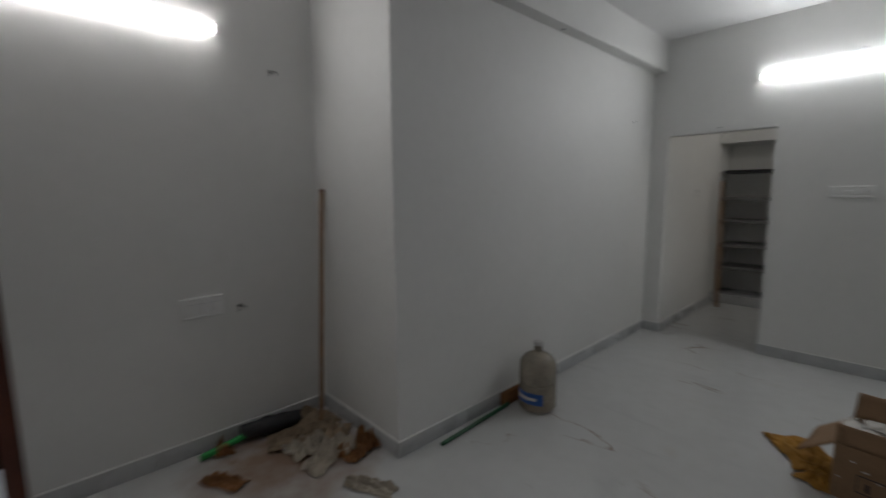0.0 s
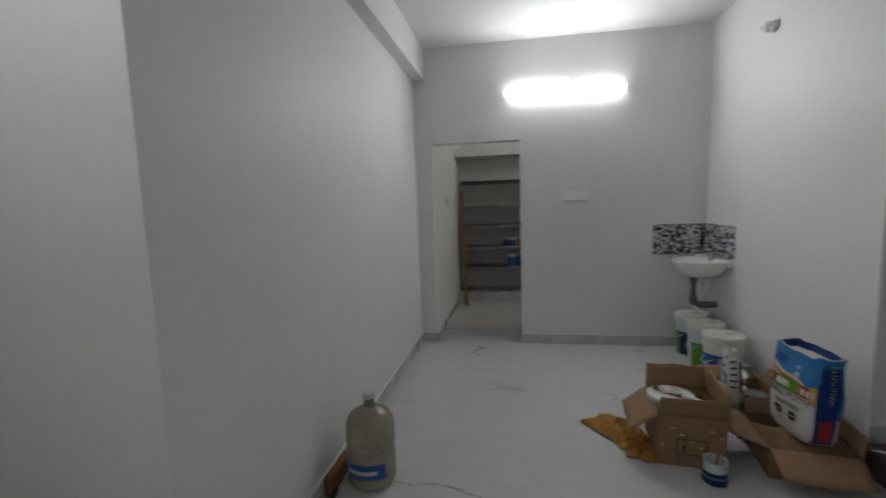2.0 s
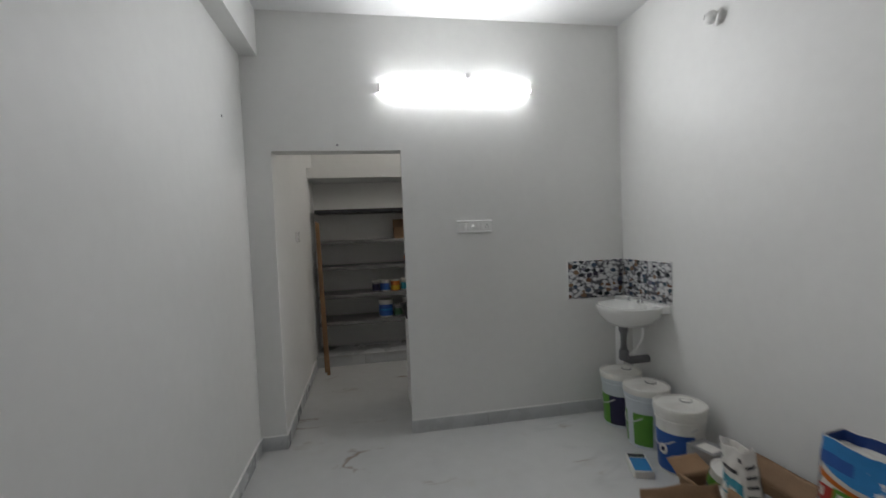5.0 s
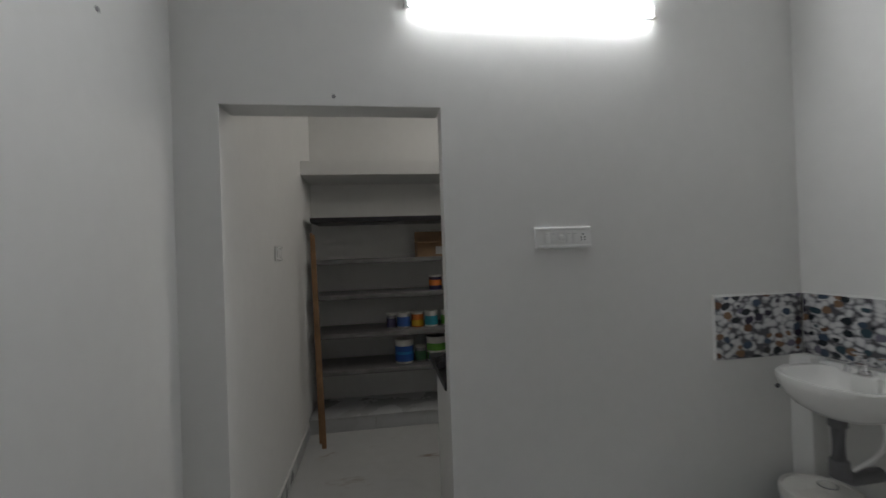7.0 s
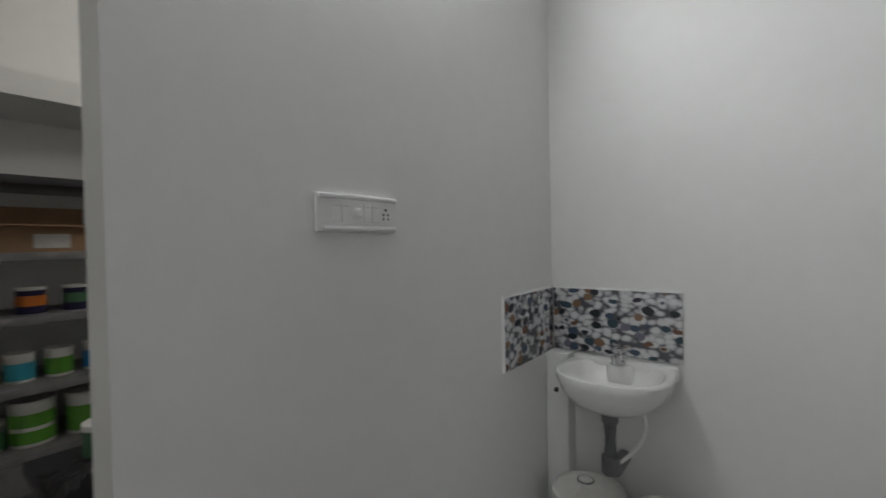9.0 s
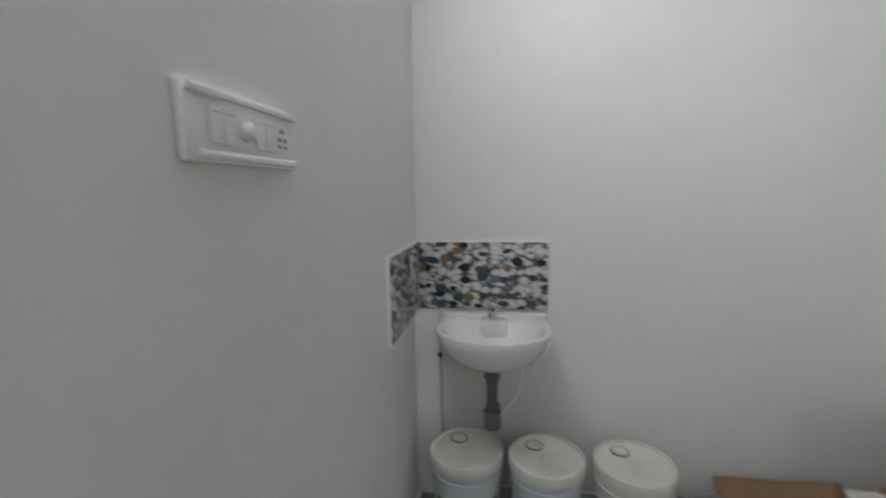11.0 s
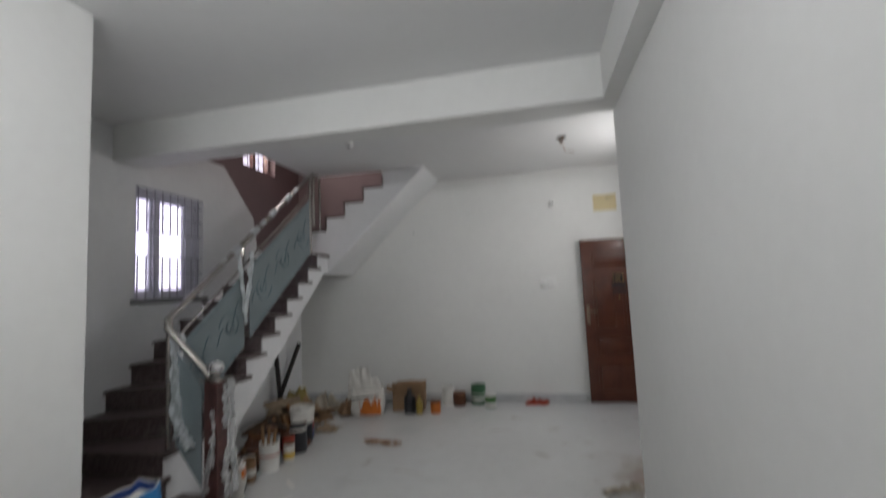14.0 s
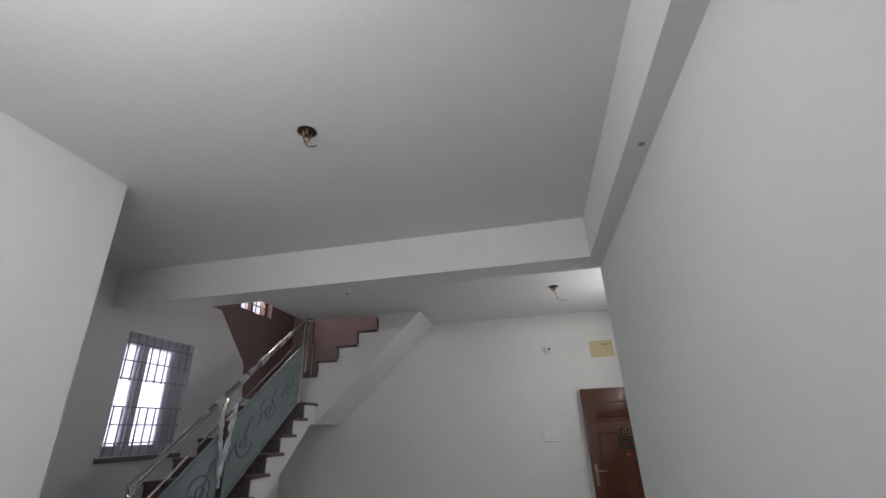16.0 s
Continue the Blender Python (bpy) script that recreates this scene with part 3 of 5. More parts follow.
for x, z in ((3.1, 2.77), (2.78, 2.98)):
    part("bracket", tube([(x, YF + .09, z - .01), (x, YF + .05, z - .04), (x, YF + .006, z - .04)], .012, 8), STEEL, wr)

# ---- stair window ----
win = tagged(new("window_1"), "grey framed window with painted steel grille", "window", kind="structure")
wy0, wy1, wz0, wz1 = -3.53, -4.37, 1.62, 2.68
part("window_frame", many((XS + .06, wy1, wz0, XS + .12, wy1 + .05, wz1), (XS + .06, wy0 - .05, wz0, XS + .12, wy0, wz1), (XS + .06, wy1 + .05, wz0, XS + .12, wy0 - .05, wz0 + .05), (XS + .06, wy1 + .05, wz1 - .06, XS + .12, wy0 - .05, wz1)), FRAME, win)
part("window_sill", box_bm(XS - .03, wy1 - .04, wz0 - .045, XS + .055, wy0 + .04, wz0 - .004, bevel=.006), SHELFG, win, "grey stone sill")
for ya, yb in ((-3.58, -3.79), (-3.84, -4.19), (-4.22, -4.32)):
    sash = part("sash", many((XS + .075, yb, wz0 + .05, XS + .105, yb + .03, wz1 - .06), (XS + .075, ya - .03, wz0 + .05, XS + .105, ya, wz1 - .06), (XS + .075, yb + .03, wz0 + .05, XS + .105, ya - .03, wz0 + .085), (XS + .075, yb + .03, wz1 - .095, XS + .105, ya - .03, wz1 - .06)), FRAME, win)
    if yb > -4.25:
        pane = part("pane", box_bm(XS + .088, yb + .03, wz0 + .085, XS + .092, ya - .03, wz1 - .095), mat("frosted_pane", (.85, .85, .88), .4, trans=1.0, bump=.02), sash)
        pane.visible_shadow = False
    else:
        part("panel", box_bm(XS + .086, yb + .03, wz0 + .085, XS + .094, ya - .03, wz1 - .095), FRAME, sash, "grey blank panel")
part("mullion", box_bm(XS + .06, -3.84, wz0 + .05, XS + .074, -3.79, wz1 - .06), FRAME, win)
part("mullion", box_bm(XS + .06, -4.22, wz0 + .05, XS + .074, -4.19, wz1 - .06), FRAME, win)
for z in (1.72, 1.87, 2.02, 2.26, 2.42, 2.58):
    part("grille_bar", box_bm(XS + .02, wy1, z, XS + .028, wy0, z + .012), GRILLE, win)
for i in range(9):
    y = wy0 - .06 - i * .092
    part("grille_rod", tube([(XS + .034, y, wz0), (XS + .034, y, 2.03)], .0072, 6), GRILLE, win)
    part("grille_rod", tube([(XS + .034, y, 2.25), (XS + .034, y, wz1)], .0072, 6), GRILLE, win)
struct("backdrop", many((XS + .9, -6.8, .5, XS + .92, -2.0, 5.6)), DAY, "bright overcast daylight outside the stair windows", "backdrop")
w2 = tagged(new("window_2"), "grilled upper window with pots on its sill", "window", kind="structure")
for z in (3.42, 3.62, 3.82, 4.02, 4.2):
    part("grille_bar", box_bm(XS + .05, -5.75, z, XS + .06, -5.05, z + .014), ROSE, w2)
for i in range(6):
    part("grille_rod", tube([(XS + .066, -5.12 - i * .112, 3.30), (XS + .066, -5.12 - i * .112, 4.3)], .007, 6), ROSE, w2)
part("window_frame", many((XS + .09, -5.75, 3.30, XS + .14, -5.69, 4.3), (XS + .09, -5.11, 3.30, XS + .14, -5.05, 4.3), (XS + .09, -5.43, 3.3, XS + .14, -5.37, 4.3)), DOORW, w2)

# ---- doors ----
d1 = tagged(new("door_1"), "dark brown closed door with a steel lever handle", "door", kind="structure")
part("door_frame", many((3.54, YC - .012, .345, 3.60, YC + .10, 2.55), (4.05, YC - .012, .345, 4.10, YC + .10, 2.55), (3.60, YC - .012, 2.49, 4.05, YC + .10, 2.55)), DOORD, d1)
part("door_leaf", box_bm(3.603, YC + .012, .35, 4.047, YC + .047, 2.487, bevel=.003), DOORD, d1)
part("mould", many((3.66, YC + .004, 1.2, 3.68, YC + .012, 2.38), (3.97, YC + .004, 1.2, 3.99, YC + .012, 2.38), (3.68, YC + .004, 2.36, 3.97, YC + .012, 2.38), (3.68, YC + .004, 1.2, 3.97, YC + .012, 1.22)), DOORD, d1)
hd = part("door_handle", box_bm(3.622, YC + .004, 1.44, 3.645, YC + .012, 1.57, bevel=.003), TINGR, d1, "dull handle plate")
part("lever", tube([(3.635, YC + .004, 1.52), (3.635, YC - .04, 1.52), (3.72, YC - .045, 1.52)], .006, 8), STEEL, hd)

d2 = tagged(new("door_2"), "brown varnished panelled entry door standing open", "door", kind="structure")
d2.matrix_basis = pose(-.945, -6.345, 0, 0, 0, 2.2)
part("door_leaf", box_bm(0, -.02, .012, .90, .02, 2.14, bevel=.004), DOORW, d2)
for z0, z1, x0, x1 in ((1.74, 1.98, .12, .78), (.95, 1.62, .12, .41), (.95, 1.62, .49, .78), (.62, .86, .12, .78), (.14, .50, .12, .78)):
    p = part("raised_panel", box_bm(x0 + .04, .02, z0 + .035, x1 - .04, .032, z1 - .035, bevel=.009), DOORW, d2)
    bm = many((x0, .02, z0, x1, .027, z0 + .02), (x0, .02, z1 - .02, x1, .027, z1), (x0, .02, z0 + .02, x0 + .02, .027, z1 - .02), (x1 - .02, .02, z0 + .02, x1, .027, z1 - .02))
    part("panel_mould", bm, DOORW, d2)
pl = part("number_plate", box_bm(.39, .033, 1.575, .51, .039, 1.665, bevel=.002), DOORD, d2, "dark plate lettered S2")
part("plate_rim", many((.385, .033, 1.57, .515, .041, 1.577), (.385, .033, 1.663, .515, .041, 1.67), (.385, .033, 1.577, .392, .041, 1.663), (.508, .033, 1.577, .515, .041, 1.663)), BRASS, pl)
words("S2", .075, pose(.45, .0405, 1.62, 90, 0, 180), pl, BRASS)
part("small_plate", box_bm(.36, .033, 1.50, .53, .037, 1.545), INK, d2)
part("small_plate", box_bm(.36, .033, 1.42, .53, .037, 1.455), INK, d2)
hd = part("door_handle", box_bm(.835, .02, 1.03, .875, .027, 1.27, bevel=.003), HANDLE, d2, "dull brass handle plate")
part("lever", tube([(.855, .02, 1.19), (.855, .07, 1.19), (.74, .075, 1.19)], .009, 8), HANDLE, hd)
part("eye_hole", lathe([(0, 0), (.012, 0), (.012, .006), (0, .008)], 12, 0, 0, 0), BRASS, d2).matrix_basis = pose(.45, .02, 1.36, -90, 0, 0)
fr = tagged(new("door_3"), "brown wooden entry door frame", "door frame", kind="structure")
part("jamb", box_bm(XA - .14, -5.28, 0, XA + .012, -5.20, 2.18), DOORW, fr)
part("jamb", box_bm(XA - .14, -6.25, 0, XA + .012, -6.19, 2.18), DOORW, fr)
part("head", box_bm(XA - .14, -6.19, 2.11, XA + .012, -5.28, 2.18), DOORW, fr)

# ---- lamps and wall fittings ----
def tube_light(at, turn, label, lit=TUBE):
    """LED batten along local x, lit side facing local -y."""
    t = thing("tube_light", label, "lamp", "tube lights", at, turn)
    part("batten", box_bm(-.60, -.0300, -.021, .60, 0, .019, bevel=.002), PLAST, t, "white metal batten")
    part("diffuser", surface(lambda u, v: (-.575 + 1.15 * u, -.0065 - .0354 * math.cos(radians(45 - 90 * v)), .025 * math.sin(radians(45 - 90 * v)) / math.sin(radians(45))), 2, 12), lit, t, "glowing white diffuser")
    for s in (-1, 1):
        part("end_cap", box_bm(s * .589 - .010, -.044, -.027, s * .589 + .010, -.0302, .027, bevel=.005), PLAST, t)
    return t


tube_light((1.497, 0, 2.63), 0, "lit white tube light on the kitchen wall", TUBEB)
tube_light((XA, -4.76, 2.56), 90, "lit white tube light on the entry wall")
tube_light((2.95, 1.2, 2.55), -90, "lit white tube light inside the kitchen", TUBEK)

hook = thing("lamp_rose", "small white round bulb holder above the tube light", "lamp holder", at=(1.575, 0, 2.715))
bm = lathe([(0, 0), (.03, 0), (.03, .012), (.02, .02), (.02, .045), (.024, .05), (.02, .06), (0, .062)], 18)
part("rose", bm, PLAST, hook).matrix_basis = pose(0, 0, 0, 90, 0, 0)


def plate(w, h, at, turn, label, modules, sockets=(), bare=False, kind_name="switch_plate"):
    """Modular plate on a wall; local x along the wall, -y out of it."""
    t = thing(kind_name, label, "switch", at=at, turn=turn)
    part("frame", box_bm(-w / 2, -.012, -h / 2, w / 2, 0, h / 2, bevel=.004), PLAST, t)
    if bare:
        return t
    part("top_lip", box_bm(-w / 2 + .004, -.022, h / 2 - .014, w / 2 - .004, -.0125, h / 2 - .002, bevel=.004), PLAST, t)
    part("bottom_lip", box_bm(-w / 2 + .015, -.022, -h / 2 + .004, w / 2 - .006, -.0125, -h / 2 + .016, bevel=.004), PLAST, t)
    for x0, x1 in modules:
        part("rocker", box_bm(x0, -.0165, -h * .24, x1, -.0125, h * .26, bevel=.0015), PLAST, t)
        part("rocker_mark", box_bm(x0 + .004, -.0172, h * .17, x1 - .004, -.0168, h * .19), PLASTG, t)
    for sx in sockets:
        for dx, dz, r in ((0, .014, .0042), (-.009, 0, .0034), (.009, 0, .0034), (-.009, -.012, .003), (.009, -.012, .003)):
            part("pin_hole", lathe([(0, 0), (r, 0), (r, .0008), (0, .0008)], 10), INK, t).matrix_basis = pose(sx + dx, -.0125, dz, 90, 0, 0)
    return t


sp = plate(.274, .098, (1.598, 0, 1.577), 0, "white modular switch plate with a five-pin socket", ((-.092, -.066), (-.063, -.037), (.012, .038), (.041, .067)), (.096,))
part("fan_knob", lathe([(0, 0), (.015, 0), (.014, .010), (.009, .016), (0, .017)], 16), PLAST, sp).matrix_basis = pose(-.012, -.0125, 0, 90, 0, 0)
plate(.25, .085, (3.205, YC, 1.68), 0, "white switch plate beside the dark door", ((-.1, -.06), (-.05, -.01), (0, .04), (.05, .1)))
plate(.22, .14, (.392, YF, 1.60), 180, "square white switch plate with sockets", ((-.09, -.03), (-.02, .02), (.03, .09)), (-.05, .05))
plate(.23, .13, (XA, -4.355, .925), 90, "dusty white switch plate on the entry wall", ((-.09, -.04), (-.025, .025), (.04, .09)))
plate(.15, .095, (.115, .97, 1.555), 90, "small grey-white kitchen switch plate", ((-.05, -.005), (.005, .05)))


def stub_wires(at, turn, label, drop=.0):
    t = thing("wire_stub", label, "wiring", at=at, turn=turn)
    part("hole", lathe([(0, 0), (.012, 0), (.012, .002), (0, .003)], 12), DARK, t).matrix_basis = pose(0, 0, 0, 90, 0, 0)
    part("wire", tube(arc((0, 0, 0), (.03, -.03, -.02), (0, -.02, .01), 6), .003, 6), INK, t)
    part("wire", tube(arc((0, 0, 0), (-.02, -.02, -.03), (0, -.02, 0), 6), .003, 6), INK, t)
    return t


stub_wires((XA, -3.85, 2.38), 90, "short black wires out of the wall")
stub_wires((XA, -4.14, .892), 90, "short black wires out of the wall")
for at, turn in (((XW, -.46, 2.30), 90), ((2.29, YF, 2.42), 180), ((.585, 0, 2.215), 0)):
    t = thing("wall_plug", "small dark plug hole in the wall", "plug hole", "plug holes", at, turn)
    part("plug", lathe([(0, 0), (.009, 0), (.008, .004), (0, .005)], 10), TINGR, t).matrix_basis = pose(0, 0, 0, 90, 0, 0)
t = thing("wall_plug", "small dark plug hole in the beam", "plug hole", "plug holes", (-.018, -1.928, ZB), 0)
part("plug", lathe([(0, 0), (.016, 0), (.014, -.004), (0, -.005)], 12), TINGR, t)


def ceiling_hole(at, r, label, tail):
    t = thing("ceiling_outlet", label, "ceiling outlet", at=at)
    part("cup", lathe([(r, -.001), (r + .006, -.003), (r + .006, 0)], 28), PLASTG, t)
    part("hole", lathe([(0, -.0015), (r, -.0015)], 28), DARK, t)
    for i in range(3):
        a = i * 2.1
        part("wire", tube(arc((r * .6 * math.cos(a), r * .6 * math.sin(a), -.002), (r * .5 * math.cos(a + 2), r * .5 * math.sin(a + 2), -.004), (0, 0, -.03 - .012 * i), 8), .0035, 6), WIRE, t)
    part("wire", tube(tail, .003, 6), WIRE, t)
    return t


ceiling_hole((1.573, -1.863, H), .048, "round ceiling hole with loose copper wires", arc((.01, .02, -.004), (-.03, -.06, -.05), (.02, 0, -.04)))
ceiling_hole((.20, -5.02, H), .055, "round ceiling outlet with hanging wires", [(0, 0, -.004), (.01, .01, -.05), (-.02, 0, -.09), (-.03, 0, -.15), (-.13, .01, -.18)])


def dome_camera(at, m, label):
    t = thing("security_camera", label, "camera", "security cameras")
    t.matrix_basis = Matrix.Translation(at) @ m
    part("base", lathe([(0, 0), (.045, 0), (.045, .012), (.038, .02), (0, .022)], 20), PLAST, t)
    part("eyeball", lathe([(0, .02), (.03, .022), (.04, .04), (.038, .06), (.028, .075), (.02, .078), (0, .078)], 20), PLAST, t)
    part("lens", lathe([(0, .0785), (.017, .0785), (.015, .082), (0, .083)], 16), INK, t)
    return t


dome_camera((W, -1.03, 2.735), Euler((radians(-35), radians(-75), 0)).to_matrix().to_4x4(), "white dome camera on the basin wall")
dome_camera((.275, YF, 2.685), Euler((radians(-90), 0, 0)).to_matrix().to_4x4(), "small white dome camera above the switch plate")
dome_camera((2.37, -4.318, H), Euler((radians(180), 0, 0)).to_matrix().to_4x4(), "small white dome camera under the ceiling")
sg = thing("paper_sign", "pale yellow paper sheet with a small arrow", "sign", at=(-.42, YF, 2.65))
part("sheet", box_bm(-.15, .001, -.11, .15, .004, .11), PAPER, sg)
part("arrow", many((-.10, .0042, .055, -.02, .005, .061), (-.035, .0042, .050, -.018, .005, .066)), INK, sg)

# ---- wash basin and its tiles ----
def splash(name, x0, x1, z0, z1, m, label, joints):
    t = thing(name, label, "wall tile", "basin splash tiles")
    t.matrix_basis = m
    xs = [x0, *joints, x1]
    for a, b in zip(xs, xs[1:]):
        part("tile", box_bm(a + .001, -.009, z0, b - .001, 0, z1, bevel=.001), PEBBLE, t)
    part("trim", box_bm(x0 - .008, -.011, z1, x1 + .008, 0, z1 + .008), PLAST, t, "white grout edge")
    return t


s1 = splash("pebble_tile", 2.364, W - .011, .955, 1.262, pose(0, 0, 0), "pebble-print wall tile beside the basin", (2.69,))
part("side_trim", box_bm(2.356, -.011, .955, 2.364, 0, 1.262), PLAST, s1)
splash("pebble_tile", -.570, .0, .962, 1.262, pose(W, -.011, 0, 0, 0, -90) @ pose(.570, 0, 0), "pebble-print wall tile behind the basin", ())

basin = thing("wash_basin", "white ceramic wall-hung wash basin", "basin", at=(W, -.347, 0))
def basin_ring(s, z, n=36, squash=1.0):
    """D-shaped ring: straight along the wall, oval in front; local -x is out of the wall."""
    pts = []
    for i in range(n):
        a = 2 * math.pi * i / n
        x, y = math.cos(a), math.sin(a)
        px = -.20 + .20 * s * x if x > 0 else -.20 + .215 * s * x
        k = 1 if x <= 0 else 1 + .0 * x
        py = .232 * s * (abs(y) ** (.32 if x > 0 else .85)) * (1 if y >= 0 else -1)
        pts.append((px, py * k, z))
    return pts
def ring_loft(rings):
    bm = bmesh.new()
    vs = [[bm.verts.new(p) for p in r] for r in rings]
    for a, b in zip(vs, vs[1:]):
        for i in range(len(a)):
            j = (i + 1) % len(a)
            bm.faces.new((a[i], a[j], b[j], b[i]))
    bm.faces.new(vs[0][::-1])
    bm.faces.new(vs[-1])
    return bm
outer = [basin_ring(.30, .785), basin_ring(.52, .795), basin_ring(.74, .825), basin_ring(.90, .868), basin_ring(.975, .91), basin_ring(1.0, .937), basin_ring(.985, .945), basin_ring(.93, .946)]
inner = [[(x * .86 - .055, y * .9, z) for x, y, z in basin_ring(s, z)] for s, z in ((.96, .944), (.92, .925), (.80, .88), (.55, .84), (.20, .825))]
part("bowl", ring_loft(outer + inner), CERAM, basin)
part("back_ledge", box_bm(-.07, -.222, .895, -.002, .222, .958, bevel=.014), CERAM, basin)
part("tap_platform", box_bm(-.11, -.055, .86, -.03, .055, .945, bevel=.016), CERAM, basin)
part("overflow", lathe([(0, 0), (.011, 0), (.011, .003), (0, .003)], 12), INK, basin).matrix_basis = pose(-.31, .20, .86, 0, -70, 0)
part("waste_ring", lathe([(0, .826), (.022, .826), (.024, .83), (0, .832)], 16, -.225, 0), CHROME, basin)
tp = thing("basin_tap", "small chrome pillar tap on the basin", "tap", at=(W - .09, -.345, .952))
part("body", lathe([(0, 0), (.022, 0), (.02, .01), (.014, .015), (.014, .05), (.018, .055), (.018, .065), (0, .07)], 16), CHROME, tp)
part("spout", tube([(0, 0, .038), (-.05, 0, .045), (-.085, 0, .04), (-.09, 0, .015)], .009, 10), CHROME, tp)
part("lever", tube([(0, 0, .07), (.0, 0, .082), (-.045, .01, .092)], .007, 8), CHROME, tp)
wp = thing("waste_pipe", "grey plastic waste pipe with a white hose", "pipe", at=(W - .235, -.345, 0))
part("waste_nut", lathe([(.024, .745), (.034, .745), (.034, .785), (.02, .787)], 16), GREYPVC, wp)
part("down_pipe", tube([(0, 0, .76), (0, 0, .58), (.01, 0, .54), (.05, 0, .52), (.20, 0, .52)], .030, 14), GREYPVC, wp)
part("socket", lathe([(.034, .53), (.036, .535), (.036, .60), (.031, .605)], 16), GREYPVC, wp)
part("hose", tube(arc((.1, -.07, .80), (.03, -.03, .57), (0, -.07, .02), 10), .008, 8), PLAST, wp, "white drain hose")
part("valve", lathe([(0, 0), (.018, 0), (.018, .03), (.012, .035), (.012, .06), (0, .06)], 12), CHROME, wp).matrix_basis = pose(.20, .12, .76, 0, -90, 0)
wb = thing("boxed_pipe", "white boxed pipe in the corner under the tiles", "pipe casing", at=(0, 0, 0))
part("casing", box_bm(W - .09, -.11, .101, W - .0, -.0, .958, bevel=.004), PAINT, wb)

# ---- pails, cartons, bags ----
def pail(at, turn, body, bands, label, lid=True, h=.415, r=.148, group="paint pails", handle=True):
    t = thing("paint_pail", label, "bucket", group, at, turn)
    k = h / .40
    b = part("body", lathe([(0, .0), (r * .84, 0), (r * .86, .008), (r * .95, .30 * k), (r * .955, .31 * k), (r * 1.0, .312 * k), (r * 1.0, .322 * k), (r * .965, .324 * k), (r * .975, .345 * k), (r * 1.02, .347 * k), (r * 1.02, .357 * k), (r * .98, .36 * k), (r * .985, .38 * k)], 36), body, t)
    for a0, a1, z0, z1, m in bands:
        def f(u, v, a0=a0, a1=a1, z0=z0, z1=z1):
            z = (z0 + (z1 - z0) * v) * k
            rr = r * (.86 + .09 * z / (.30 * k)) + .0012
            a = radians(a0 + (a1 - a0) * u)
            return rr * math.cos(a), rr * math.sin(a), z
        part("label", surface(f, max(3, int(abs(a1 - a0) / 8)), 1), m, t)
    if lid:
        l = part("lid", lathe([(r * 1.045, .358 * k), (r * 1.05, .37 * k), (r * 1.05, .388 * k), (r * 1.03, .396 * k), (r * .97, .398 * k), (r * .95, .390 * k), (r * .5, .389 * k), (0, .389 * k)], 36), PAILW, t, "white snap lid with dried paint")
        part("spout_cap", lathe([(.026, .0), (.030, .0), (.030, .006), (.026, .006), (.024, .002), (0, .002)], 18, r * .5, r * .25, .389 * k), PAILW, l)
        part("spout_ring", lathe([(.033, 0), (.038, 0), (.038, .003), (.033, .003)], 22, r * .5, r * .25, .389 * k), GREYPVC, l)
        part("paint_smear", crumple(.12, .09, .002, r * 90 + at[1], 8), OFFW, l).matrix_basis = pose(-r * .3, -r * .1, .386 * k)
    if handle:
        hz = .30 * k
        part("bail_handle", tube(arc((0, r * 1.0, hz), (0, -r * 1.0, hz), (-r * 1.05, 0, -.13 * k), 14), .0042, 6), PLASTG, t, "pale grey bail handle")
    return t


# labels run round local angles; 180 degrees looks towards the room
pail((2.668, -.235, 0), 0, PAILB, ((120, 200, .02, .235, GREEN), (200, 250, .02, .235, NAVY), (135, 160, .03, .055, OFFW)), "milky paint pail with green and navy label")
pail((2.655, -.565, 0), 6, PAILB, ((110, 165, .02, .235, GREEN), (165, 190, .02, .235, PAILB), (190, 245, .02, .235, GREEN), (120, 150, .05, .11, OFFW)), "milky paint pail with split green label")
bp = pail((2.648, -.905, 0), 0, PAILW, ((95, 265, .015, .25, BLUE),), "white paint pail with a broad blue label")
part("round_mark", lathe([(0, 0), (.032, 0), (.032, .0015), (0, .0015)], 20), OFFW, bp, "white round mark").matrix_basis = pose(-.136, -.02, .15, 0, -86, 8)
part("round_mark", lathe([(0, .0016), (.014, .0016), (.014, .0026), (0, .0026)], 16), NAVY, bp).matrix_basis = pose(-.136, -.02, .15, 0, -86, 8)


